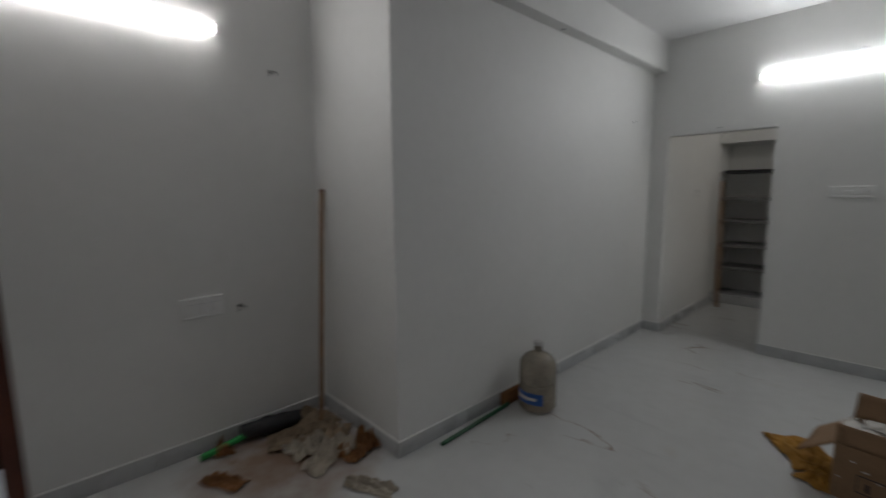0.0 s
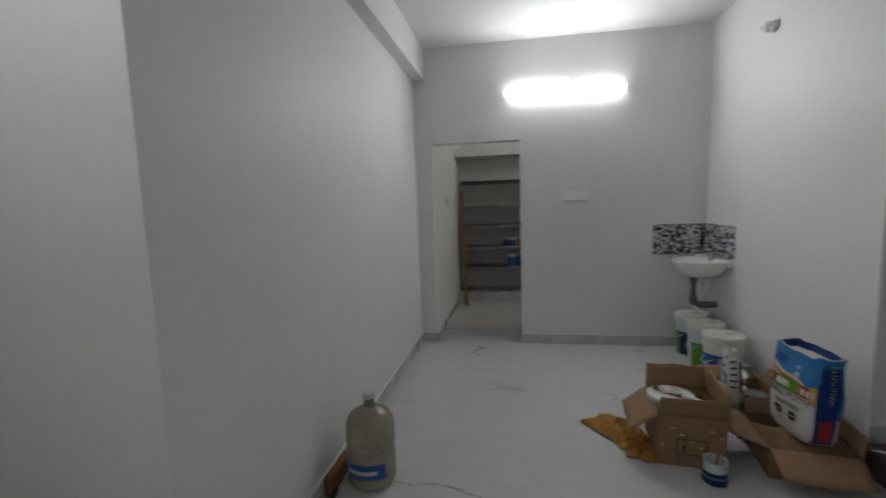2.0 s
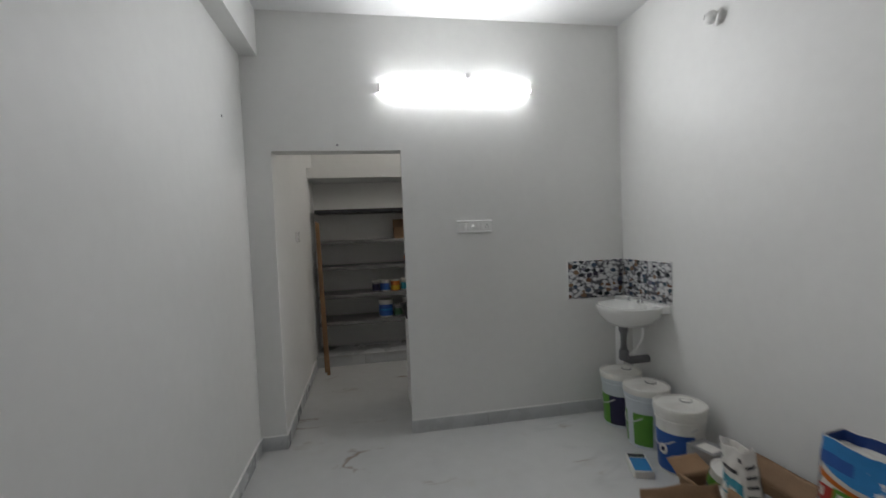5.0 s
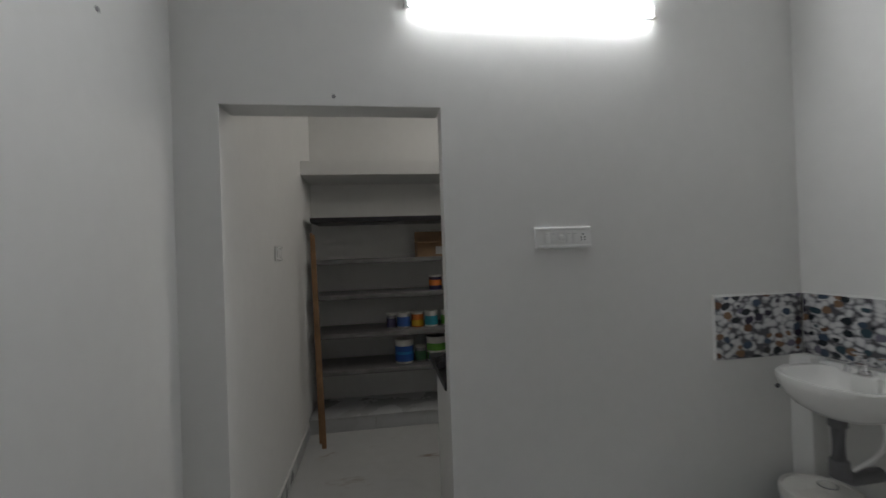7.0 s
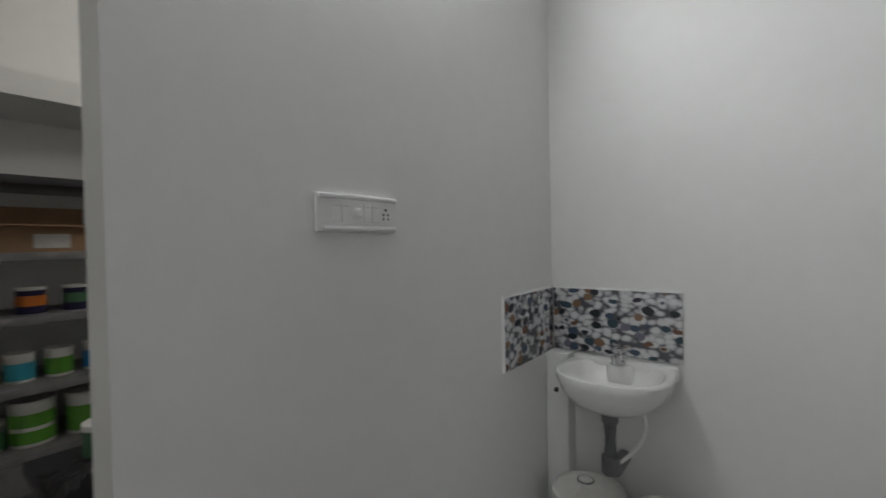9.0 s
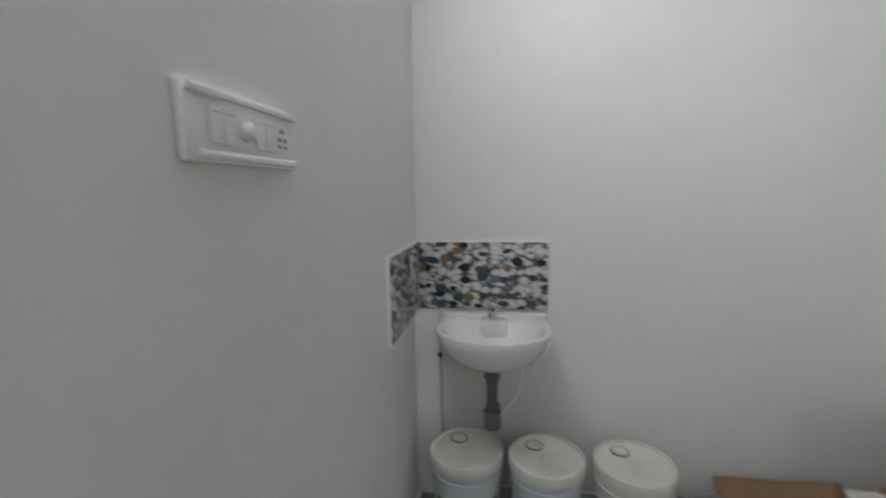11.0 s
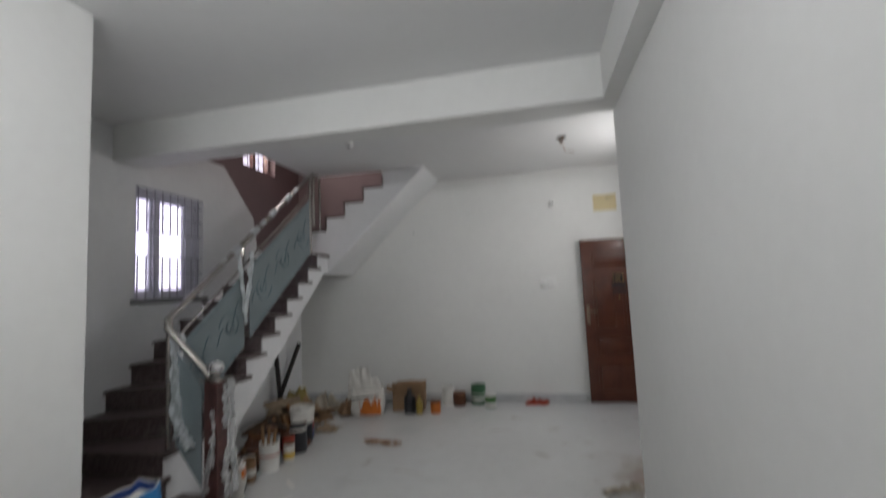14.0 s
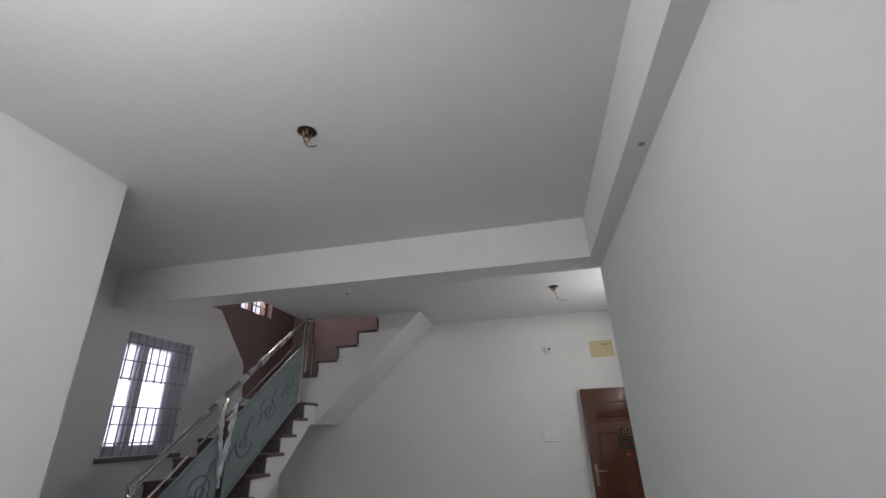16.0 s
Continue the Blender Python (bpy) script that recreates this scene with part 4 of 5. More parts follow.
def carton(at, turn, w, d, h, label, flaps, name="cardboard_box"):
    """Open carton; flaps are (side, angle from upright, length), bent outward by the angle."""
    t = thing(name, label, "box", "open cartons", at, turn)
    k = .006
    part("base", box_bm(-w / 2, -d / 2, 0, w / 2, d / 2, k), CARD, t)
    part("wall", box_bm(-w / 2, -d / 2, k, -w / 2 + k, d / 2, h), CARD, t)
    part("wall", box_bm(w / 2 - k, -d / 2, k, w / 2, d / 2, h), CARD, t)
    part("wall", box_bm(-w / 2 + k, -d / 2, k, w / 2 - k, -d / 2 + k, h), CARD, t)
    part("wall", box_bm(-w / 2 + k, d / 2 - k, k, w / 2 - k, d / 2, h), CARD, t)
    for side, ang, ln in flaps:
        span = d if side in "we" else w
        wob = lambda u, v: .012 * noise.noise(Vector((u * 3, v * 3, ang)))
        def f(u, v, ln=ln, span=span, ang=ang):
            a = radians(ang)
            o, z = math.sin(a) * ln * v, math.cos(a) * ln * v
            taper = 1 - .04 * v
            return (u - .5) * span * taper, o + wob(u, v) * v, z + wob(u + 5, v) * v
        bm = surface(f, 8, 5)
        m = {"n": pose(0, d / 2 - k / 2, h), "s": pose(0, -d / 2 + k / 2, h, 0, 0, 180), "w": pose(-w / 2 + k / 2, 0, h, 0, 0, 90), "e": pose(w / 2 - k / 2, 0, h, 0, 0, -90)}[side]
        bm.transform(m)
        part("flap", bm, CARD, t, thick=.005)
    return t


c1 = carton((1.975, -1.935, 0), -7, .355, .41, .295, "open brown cardboard box holding a white pail", (("n", 12, .15), ("e", 4, .15), ("s", 18, .13), ("w", 128, .19)))
part("shipping_mark", many((-.08, -.2065, .07, .08, -.2055, .075), (-.08, -.2065, .16, .08, -.2055, .165), (-.08, -.2065, .075, -.075, -.2055, .16), (.075, -.2065, .075, .08, -.2055, .16), (-.045, -.2065, .085, -.03, -.2055, .13)), INK, c1, "printed handling mark")
for i in range(7):
    part("plaster_speck", splat(.016 + .008 * (i % 3), .013, i + 40), OFFW, c1).matrix_basis = pose(-.15 + .05 * i, -.2075, .12 + .035 * ((i * 3) % 4), 90, 0, 0)
ip = pail((1.92, -1.89, .008), 30, PAILW, (), "white pail with tools on its lid in the box", h=.318, r=.13, handle=False)
t = thing("putty_knife", "paint-crusted putty knife lying on the pail lid", "tool", at=(1.96, -1.91, .324), turn=-50)
part("blade", box_bm(-.16, -.035, 0, .02, .035, .003), STEEL, t)
part("handle", box_bm(.02, -.014, -.002, .14, .014, .018, bevel=.005), OFFW, t)
mesh_thing("paper_scrap", crumple(.12, .10, .03, 77, 10), OFFW, "crumpled white paper on the pail lid", "paper", at=(1.93, -1.85, .319), thick=.0015)

carton((2.55, -2.03, 0), -9, .40, .40, .17, "torn brown carton holding the putty bag", (("w", 72, .20), ("s", 112, .19), ("e", 8, .12), ("n", 20, .1)))
c3 = carton((2.54, -1.53, 0), 2, .38, .52, .185, "brown carton full of paint tins and bags", (("e", 48, .12), ("n", 62, .12), ("w", 20, .04)))


def sack(at, turn, w, d, h, label, body, open_top=True, name="putty_bag", seed=1, lean=0.0, rough=1.0, square=.42, wave=.0):
    """Filled sack: rounded oblong section, bulging sides, wrinkles. Returns the thing and its skin function."""
    t = thing(name, label, "bag", at=at, turn=turn)

    def skin(a, v, off=0.0):
        """a: angle round the sack in degrees (180 faces local -x), v: 0 bottom to 1 top."""
        ca, sa = math.cos(radians(a)), math.sin(radians(a))
        bulge = 1 + .12 * math.sin(math.pi * min(1, v * 1.1)) - (.22 * max(0, v - .75) / .25 if not open_top else .35 * max(0, v - .7))
        foot = 1 - .10 * max(0, .12 - v) / .12
        px = (abs(ca) ** square) * (1 if ca >= 0 else -1) * d / 2 * foot * (bulge if v < .85 or open_top else bulge * .6)
        py = (abs(sa) ** square) * (1 if sa >= 0 else -1) * w / 2 * foot * (1 + .03 * math.sin(3 * v))
        wr = .010 * noise.noise(Vector((px * 9 + seed * 5, py * 9, v * h * 9))) + .004 * noise.noise(Vector((px * 30, py * 30 + seed, v * h * 26)))
        r = math.hypot(px, py) or 1
        k = 1 + (wr * rough + off) / r
        z = v * h + wave * max(0, v - .5) * noise.noise(Vector((ca * 1.3, sa * 1.3 + seed, 5)))
        return px * k + lean * v * h, py * k, z
    part("skin", surface(lambda u, v: skin(360 * u, v), 72, 36), body, t, thick=.003)
    part("bottom", surface(lambda u, v: tuple(Vector((lean * .02, 0, .004)).lerp(Vector(skin(360 * u, .01)), v)), 40, 3), body, t)
    return t, skin


def patch(t, skin, a0, a1, v0, v1, m, name="print", slant=0.0, off=.004, n=12, ragged=0.0):
    def f(u, v):
        vv = v0 + (v1 + ragged * noise.noise(Vector((u * 9, 3, a0))) - v0) * v + slant * (u - .5)
        return skin(a0 + (a1 - a0) * u, min(.995, max(.005, vv)), off)
    return part(name, surface(f, n, 10), m, t)


def lay_on(ob, skin, w, h, square, off, side=0):
    """Bend flat print, drawn in local y-z, onto the front of a sack."""
    for v in ob.data.vertices:
        y, z = v.co.y, v.co.z
        s = min(1, abs(2 * y / w)) ** (1 / square)
        a = 180 - math.degrees(math.asin(s)) * (1 if y >= 0 else -1)
        v.co = skin(a, min(.99, max(.01, z / h)), off + (.001 if v.co.x < 0 else 0))
    return ob


PW, PD, PH, PS = .335, .165, .48, .42
pb, sk = sack((2.555, -2.04, .20), 4, PW, PD, PH, "open blue and white wall putty bag in a carton", OFFW, rough=1.3, square=PS, wave=.06, lean=.06)
part("blue_print", surface(lambda u, v: sk(104 + 148 * u, .82 - .34 * u ** 1.6 + (.995 - .82 + .34 * u ** 1.6) * v, .004), 30, 14), SKYB, pb, "bright blue upper print")
part("dark_band", surface(lambda u, v: sk(104 + 74 * u, .80 + .10 * v - .02 * u, .0052), 18, 4), BLUE, pb)
part("orange_stripe", surface(lambda u, v: sk(126 + 116 * u, .70 - .26 * u ** 1.7 + .055 * (1 - .6 * u) * v, .0055), 26, 3), ORANGE, pb)
patch(pb, sk, 60, 128, .02, .93, BLUED, "side_print", n=18, off=.005)
patch(pb, sk, 246, 282, .02, .99, BLUED, "side_print", n=16, off=.005)
patch(pb, sk, 282, 310, .30, .99, SKYB, "side_print", n=10, off=.005)
patch(pb, sk, 130, 166, .50, .63, REDL, "brand_square", off=.0065)
patch(pb, sk, 166, 186, .50, .64, GREEN, "brand_square", off=.0068)
patch(pb, sk, 186, 220, .51, .645, REDL, "brand_square", off=.0066)
patch(pb, sk, 216, 243, .49, .66, YELL, "brand_square", off=.0072)
for a in (140, 171, 192, 206, 226):
    patch(pb, sk, a, a + 9, .535, .61, OFFW, "brand_stroke", off=.0088, n=5)
part("corner_print", surface(lambda u, v: sk(104 + 70 * u, .02 + .22 * (1 - u) ** 1.3 * v + .01, .0055), 18, 6), BLUED, pb)
patch(pb, sk, 96, 114, .12, .18, YELL, "yellow_mark", off=.0065, n=6)
patch(pb, sk, 106, 116, .30, .74, OFFW, "side_lettering_bar", off=.0065, n=6)
patch(pb, sk, 262, 272, .05, .30, REDL, "side_brand", off=.0068, n=5)
lay_on(words("WALL PUTTY", .048, pose(0, -.005, .218, 90, 0, -90), pb, INK), sk, PW, PH, PS, .007)
ws = words("WALL PUTTY", .036, pose(-.0, -.1, .34, 90, -90, 0), pb, OFFW)
for v in ws.data.vertices:
    v.co.y = sk(270, v.co.z / PH)[1] - .008
    v.co.x += .06 * v.co.z
for y in (.045, -.05):
    bm = lathe([(0, 0), (.012, 0), (.026, 0), (.026, .001), (0, .001)], 20)
    bm.transform(pose(0, y, .115, 0, -90, 0))
    lay_on(part("round_seal", bm, INK, pb), sk, PW, PH, PS, .0075)
    lay_on(part("seal_bar", surface(lambda u, v, y=y: (0, y - .016 + .032 * u, .111 + .007 * v), 5, 1), OFFW, pb), sk, PW, PH, PS, .0095)
patch(pb, sk, 0, 360, .90, .992, SKYB, "rim_fold", off=.0062, n=72)
patch(pb, sk, 0, 360, .86, .992, BLUED, "rim_lining", off=-.0035, n=72)
for z in (.160, .172):
    lay_on(part("small_print", surface(lambda u, v, z=z: (0, -.09 + .16 * u, z + .005 * v), 14, 1), INK, pb, "row of small print"), sk, PW, PH, PS, .007)
part("putty_powder", surface(lambda u, v: tuple(Vector((.06, 0, .425)).lerp(Vector(sk(360 * u, .90, -.006)), v)), 40, 5), OFFW, pb, "white putty powder fill")
mesh_thing("crumpled_bag", crumple(.34, .34, .06, 133, 16, .07), BLUED, "empty blue plastic bag stuffed under the putty bag", "bag", at=(2.52, -2.03, .008), thick=.003)
mesh_thing("folded_paper", crumple(.32, .34, .05, 137, 16, .09), CARDIN, "folded brown paper under the putty bag", "paper", at=(2.53, -2.03, .085), thick=.003)

WS = .6
wbag, sk2 = sack((2.38, -1.65, .19), -18, .20, .085, .33, "small white powder bag with a teal print", OFFW, name="powder_bag", seed=4, lean=-.03, rough=1.8, square=WS, wave=.05)
wbag.matrix_basis = pose(2.38, -1.65, .185, -11, 0, -18)
patch(wbag, sk2, 118, 232, .34, .60, TEAL, "teal_print", slant=-.06, n=16)
patch(wbag, sk2, 150, 195, .38, .47, OFFW, "white_cloud", off=.006, n=10, ragged=.1)
patch(wbag, sk2, 150, 212, .68, .735, INK, "name_bar", slant=-.03, n=10)
patch(wbag, sk2, 135, 160, .82, .86, INK, "top_mark", n=5)
patch(wbag, sk2, 222, 236, .84, .90, INK, "top_mark", n=5)
patch(wbag, sk2, 226, 238, .2, .34, INK, "code_bar", n=4)
patch(wbag, sk2, 300, 350, .2, .8, INK, "back_print", n=5)
for z in (.30, .42, .54, .66, .78):
    patch(wbag, sk2, 256, 284, z, z + .035, INK, "side_print", slant=.02, n=6)
part("powder_fill", surface(lambda u, v: tuple(Vector((-.01, 0, .275)).lerp(Vector(sk2(360 * u, .9, -.004)), v)), 30, 4), OFFW, wbag, "white powder fill")


def tin(at, r, h, body, label, bands=(), lid=PAILW, tilt=(0, 0, 0), group="paint tins", rim=True, open_top=False, name="paint_tin"):
    t = thing(name, label, "tin", group, at)
    t.matrix_basis = pose(*at, *tilt)
    if open_top:
        part("body", lathe([(0, 0), (r, 0), (r, h), (r * 1.03, h + .003), (r * .95, h + .003), (r * .95, h * .55), (0, h * .55)], 24), body, t)
    else:
        part("body", lathe([(0, 0), (r * .97, 0), (r, .006), (r, h - .012), (r * 1.02, h - .008)], 24), body, t)
        part("lid", lathe([(r * 1.03, h - .012), (r * 1.05, h - .004), (r * 1.03, h + .004), (r * .9, h + .002), (r * .86, h - .003), (0, h - .003)], 24), lid, t)
    for z0, z1, m in bands:
        part("label", lathe([(r + .001, h * z0), (r + .0012, h * z1)], 24), m, t)
    return t


tin((2.49, -1.38, .10), .075, .20, PAILW, "green and navy paint tin tipped in the carton", ((.05, .5, NAVY), (.5, .8, GREEN)), tilt=(14, -8, 30))
tin((2.58, -1.52, .06), .07, .12, TINGR, "grey tin with a dull lid in the carton", ((.1, .7, GREENT),), lid=TINGR)
tin((2.42, -1.55, .09), .082, .15, PAILW, "round white tub in the carton", ((.1, .5, GREENT),))
tin((2.02, -2.265, 0), .06, .13, PAILB, "small open tin with a navy and blue print", ((.08, .62, NAVY), (.25, .45, SKYB)), open_top=True)
br = thing("paint_brush", "worn brush standing in the small tin", "brush", at=(2.02, -2.265, .07), turn=20)
part("handle", tube([(0, 0, 0), (.03, .01, .09)], .009, 8), WOODP, br)
dk = thing("primer_carton", "grey and orange printed carton beside the pails", "box", at=(2.61, -1.175, 0), turn=12)
part("body", box_bm(-.07, -.085, 0, .07, .085, .27, bevel=.003), TINGR, dk)
part("orange_band", box_bm(-.0715, -.0865, .15, .0715, .0865, .19), ORANGE, dk)
part("red_band", box_bm(-.0715, -.0865, .02, .0715, .0865, .06), REDL, dk)
part("print_bars", many(*[(-.073, -.06, .08 + .02 * i, -.0712, .05 - .02 * (i % 2), .09 + .02 * i) for i in range(3)]), OFFW, dk, "rows of pale print")
part("top_print", box_bm(-.05, -.06, .2702, .03, .04, .2712), OFFW, dk)
lf = thing("leaflet_box", "flat blue and white packet behind the carton", "packet", at=(2.39, -.86, 0), turn=70)
part("packet", box_bm(-.11, -.06, 0, .11, .06, .045, bevel=.004), OFFW, lf)
part("blue_print", box_bm(-.10, -.05, .0452, .05, .05, .0462), SKYB, lf)
part("dark_print", box_bm(.06, -.05, .0452, .10, .05, .0462), INK, lf)
cl = mesh_thing("ochre_cloth", crumple(.26, .38, .06, 3, 26), YELLOW, "crumpled ochre cloth on the floor by the box", "cloth", at=(1.63, -1.78, 0), turn=35, thick=.003)
mesh_thing("ochre_cloth", crumple(.18, .24, .05, 8, 20), YELLOW, "crumpled ochre cloth against the box", "cloth", at=(1.74, -2.0, 0), turn=-20, thick=.003)

# ---- water bottle, rod, broom pole, rubbish ----
bt = thing("water_bottle", "cloudy twenty-litre water bottle with a blue label", "bottle", at=(.16, -2.438, 0))
part("body", lathe([(0, .012), (.10, .004), (.125, .012), (.135, .03), (.135, .10), (.129, .108), (.129, .112), (.135, .12), (.135, .20), (.129, .208), (.129, .212), (.135, .22), (.135, .33), (.128, .365), (.105, .40), (.06, .425), (.034, .437), (.030, .445), (.030, .50), (.034, .502), (.034, .508), (.027, .51), (.026, .455), (0, .455)], 36), MURK, bt)
part("label", surface(lambda u, v: (.1365 * math.cos(radians(200 + 120 * u)), .1365 * math.sin(radians(200 + 120 * u)), .07 + .085 * v + .006 * math.sin(3 * u)), 24, 2), BLUE, bt, "blue printed wrap label")
part("label_print", surface(lambda u, v: (.1378 * math.cos(radians(225 + 75 * u)), .1378 * math.sin(radians(225 + 75 * u)), .105 + .022 * v), 12, 1), OFFW, bt, "white lettering bar")
part("cap", lathe([(.0, .513), (.032, .513), (.036, .508), (.036, .485), (.032, .483)], 20), PLASTG, bt, "grey push cap")
mesh_thing("green_rod", tube([(.035, -3.30, .016), (.0, -2.58, .016)], .014, 10), RODG, "dark green plastic rod lying along the wall", "rod")
mesh_thing("brown_offcut", box_bm(-.046, -2.62, 0, -.006, -2.34, .10, bevel=.004), RAGB, "brown wooden offcut behind the bottle", "offcut")
bp = thing("broom_pole", "thin wooden pole leaning in the corner", "pole")
part("pole", tube([(-.735, -3.73, .02), (-.865, -3.582, 1.61)], .014, 10), WOODP, bp)
part("pole_cap", tube([(-.865, -3.582, 1.61), (-.867, -3.580, 1.63)], .0155, 10), BROWNT, bp)

rag = 0
for x, y, w, d, h, m, lab, turn in (
        (-.80, -3.77, .30, .28, .10, RAG, "stiff dirty rag heaped in the corner", 10), (-.60, -3.80, .34, .26, .10, RAG, "stained grey-brown rag in the corner", 50),
        (-.44, -3.80, .24, .30, .14, RAGW, "pale crumpled cement bag paper", 80), (-.30, -3.76, .20, .16, .10, RAGB, "rust-brown crumpled piece of paper", 20),
        (-.55, -3.95, .22, .20, .07, RAGW, "pale torn paper wrapper scrap", 0), (-.36, -3.90, .16, .30, .09, RAGW, "pale folded strip of paper", 25),
        (-.72, -3.98, .26, .24, .08, RAG, "dirty brown scrap of sack", 70), (-.55, -4.42, .24, .10, .06, RAGB, "brown husk scrap on the floor", 30),
        (-.86, -4.33, .12, .10, .10, RAGB, "brown crumpled scrap by the skirting", 0), (.04, -3.85, .30, .10, .05, RAGW, "pale yellowed wrapper on the floor", 25),
        (-.30, -3.64, .14, .12, .15, RAGB, "orange-brown twist of crumpled paper", 0)):
    mesh_thing("rag" if "rag" in lab or "sack" in lab else "paper_scrap", crumple(w, d, h, rag + 30, 18), m, lab, "rubbish", at=(x, y, 0), turn=turn, thick=.003)
    rag += 1
bb = thing("black_bundle", "black plastic bundle lying by the skirting", "bag", at=(-.875, -4.02, .065), turn=80)
part("roll", surface(lambda u, v: ((v - .5) * .38, (.06 + .012 * noise.noise(Vector((u * 5, v * 6, 2)))) * math.cos(2 * math.pi * u) * (1 - .5 * abs(v - .5)), (.06 + .012 * noise.noise(Vector((u * 5, v * 6, 7)))) * math.sin(2 * math.pi * u) * (1 - .5 * abs(v - .5))), 24, 18), BLACKP, bb, thick=.002)
mesh_thing("floor_brush", tube([(-.88, -4.20, .05), (-.85, -4.46, .03)], .021, 10), mat("bright_green_plastic", (.02, .28, .06), .4), "bright green plastic brush handle", "brush")
for x, y, t in ((1.2, -3.17, 20), (1.32, -3.1, 70)):
    mesh_thing("wood_shaving", film([(-.07, 0, .012), (-.02, .02, .03), (.04, .01, .01), (.08, -.02, .02)], .03, t), RAGW, "curled pale wood shaving on the floor", "shaving", at=(x, y, 0), turn=t, thick=.002)

# ---- clutter along the far wall and under the stairs ----
bag, sk3 = sack((2.80, -5.66, 0), -84, .40, .20, .36, "crumpled white and orange cement bag", OFFW, open_top=False, name="cement_bag", seed=9, rough=3.0, square=.6, wave=.12)
patch(bag, sk3, 172, 236, .08, .56, ORANGE, "orange_print", n=26, off=.012, ragged=.5)
patch(bag, sk3, 128, 228, .66, .71, INK, "black_line", n=20, off=.008, slant=.1)
for x, w, h, sd in ((.13, .26, .36, 3), (.02, .30, .40, 5), (-.12, .24, .26, 8)):
    part("torn_flap", surface(lambda u, v, x=x, w=w, h=h, sd=sd: (.03 * noise.noise(Vector((u * 3, v * 3, sd))) + .05 * v - .02 * sd % .04, x + (u - .5) * w * (1 - .5 * v) + .05 * v, .20 + v * h + .03 * noise.noise(Vector((u * 4, sd, v)))), 8, 8), OFFW, bag, "torn white paper peak", thick=.002)
mesh_thing("torn_paper", crumple(.30, .26, .14, 91, 18, .12), OFFW, "torn white paper bag folded upright", "paper", at=(2.98, -5.82, .0), turn=15, thick=.002)
mesh_thing("clear_wrap", crumple(.34, .3, .12, 95, 18, .1), FILM, "crumpled clear plastic wrap", "plastic", at=(3.0, -5.85, 0), thick=.002)
carton((2.33, -6.0, 0), 8, .42, .26, .24, "half-collapsed brown carton at the wall", (("s", 60, .14), ("n", 20, .14), ("e", 70, .12)))
def small_bottle(at, r, h, m, label):
    t = thing("bottle", label, "bottle", "far wall bottles", at)
    part("body", lathe([(0, 0), (r, 0), (r, h * .65), (r * .4, h * .82), (r * .36, h * .9)], 18), m, t)
    part("cap", lathe([(r * .42, h * .88), (r * .42, h), (0, h)], 14), m, t)
small_bottle((2.27, -5.79, 0), .075, .30, BLACKP, "black plastic can with a narrow neck")
small_bottle((2.13, -5.75, 0), .045, .22, mat("yellow_oil_bottle", (.34, .24, .05), .35), "dull yellow oil bottle")
tin((1.93, -5.80, 0), .065, .15, ORANGE, "small orange tin on the floor", (), lid=BROWNT)
tin((1.84, -6.20, 0), .085, .23, PAILW, "open white tin at the far wall", (), open_top=True)
tin((1.68, -6.18, 0), .085, .16, BROWNT, "rusty brown tin at the far wall", (), lid=BROWNT)
tin((1.43, -6.27, 0), .10, .24, GREENT, "open dark green tin at the far wall", ((.2, .6, PAILW), (.25, .55, GREENT)), open_top=True)
tin((1.25, -6.08, 0), .072, .16, GREENT, "small green and white tin", ((.1, .45, PAILW), (.6, .8, GREEN)))
mesh_thing("orange_cloth", crumple(.30, .18, .08, 51, 16), mat("orange_red_cloth", (.36, .05, .02), .9, var=.6, scale=9, bump=.3), "orange-red cloth dropped by the far wall", "cloth", at=(.64, -6.25, 0), thick=.003)
co = thing("rope_coil", "loose coil of brown coir rope", "rope", at=(2.25, -4.66, .012))
for i in range(6):
    part("loop", tube([(.055 * (i - 2.5) + (.07 + .02 * math.sin(i * 2.3)) * math.cos(k * .5 + i) + .012 * math.sin(k * 1.7 + i), (.035 + .012 * math.sin(i * 1.9)) * math.sin(k * .5 + i) + .02 * math.sin(i * 3.1), .006 + .004 * i + .005 * math.sin(k * 1.1 + i)) for k in range(11 + i % 3)], .006, 6), RAGB, co)
pail((3.22, -4.78, 0), 40, PAILW, ((0, 360, .12, .2, REDL), (0, 360, .01, .11, BLUE)), "open white pail with red and blue band", lid=False, h=.36, r=.135, handle=False)
tin((3.06, -4.42, 0), .085, .25, INK, "black tin with a pale rim under the stairs", ((.85, .95, OFFW),), lid=INK)
wc = tin((3.10, -3.98, 0), .09, .24, PAILW, "white tin holding brown brushes", ((.3, .7, OFFW), (.45, .6, REDL)), open_top=True)
for i in range(3):
    part("brush", tube([(.03 * (i - 1), .02 * i, .12), (.05 * (i - 1) - .02, .03 * i, .36 + .02 * i)], .014, 8), WOODP, wc)
tin((3.02, -4.18, 0), .052, .17, OFFW, "small tin with a yellowed label", ((.2, .5, YELL),), lid=BROWNT)
tin((3.2, -3.82, 0), .055, .16, TEAL, "small pale teal tin", ((.5, .9, PAILW),))
tin((3.10, -4.30, 0), .06, .2, REDL, "red-brown tin under the stairs", (), lid=BROWNT)
tin((3.14, -4.58, 0), .07, .26, BROWNT, "tall rust-coloured tin under the stairs", (), lid=OFFW)
rb, sk4 = sack((3.02, -3.44, 0), 30, .17, .10, .28, "small white bag with red and black print", OFFW, open_top=False, name="powder_bag", seed=14)
patch(rb, sk4, 110, 250, .55, .8, ORANGE, "orange_print", slant=-.2)
patch(rb, sk4, 150, 220, .2, .35, INK, "black_print")
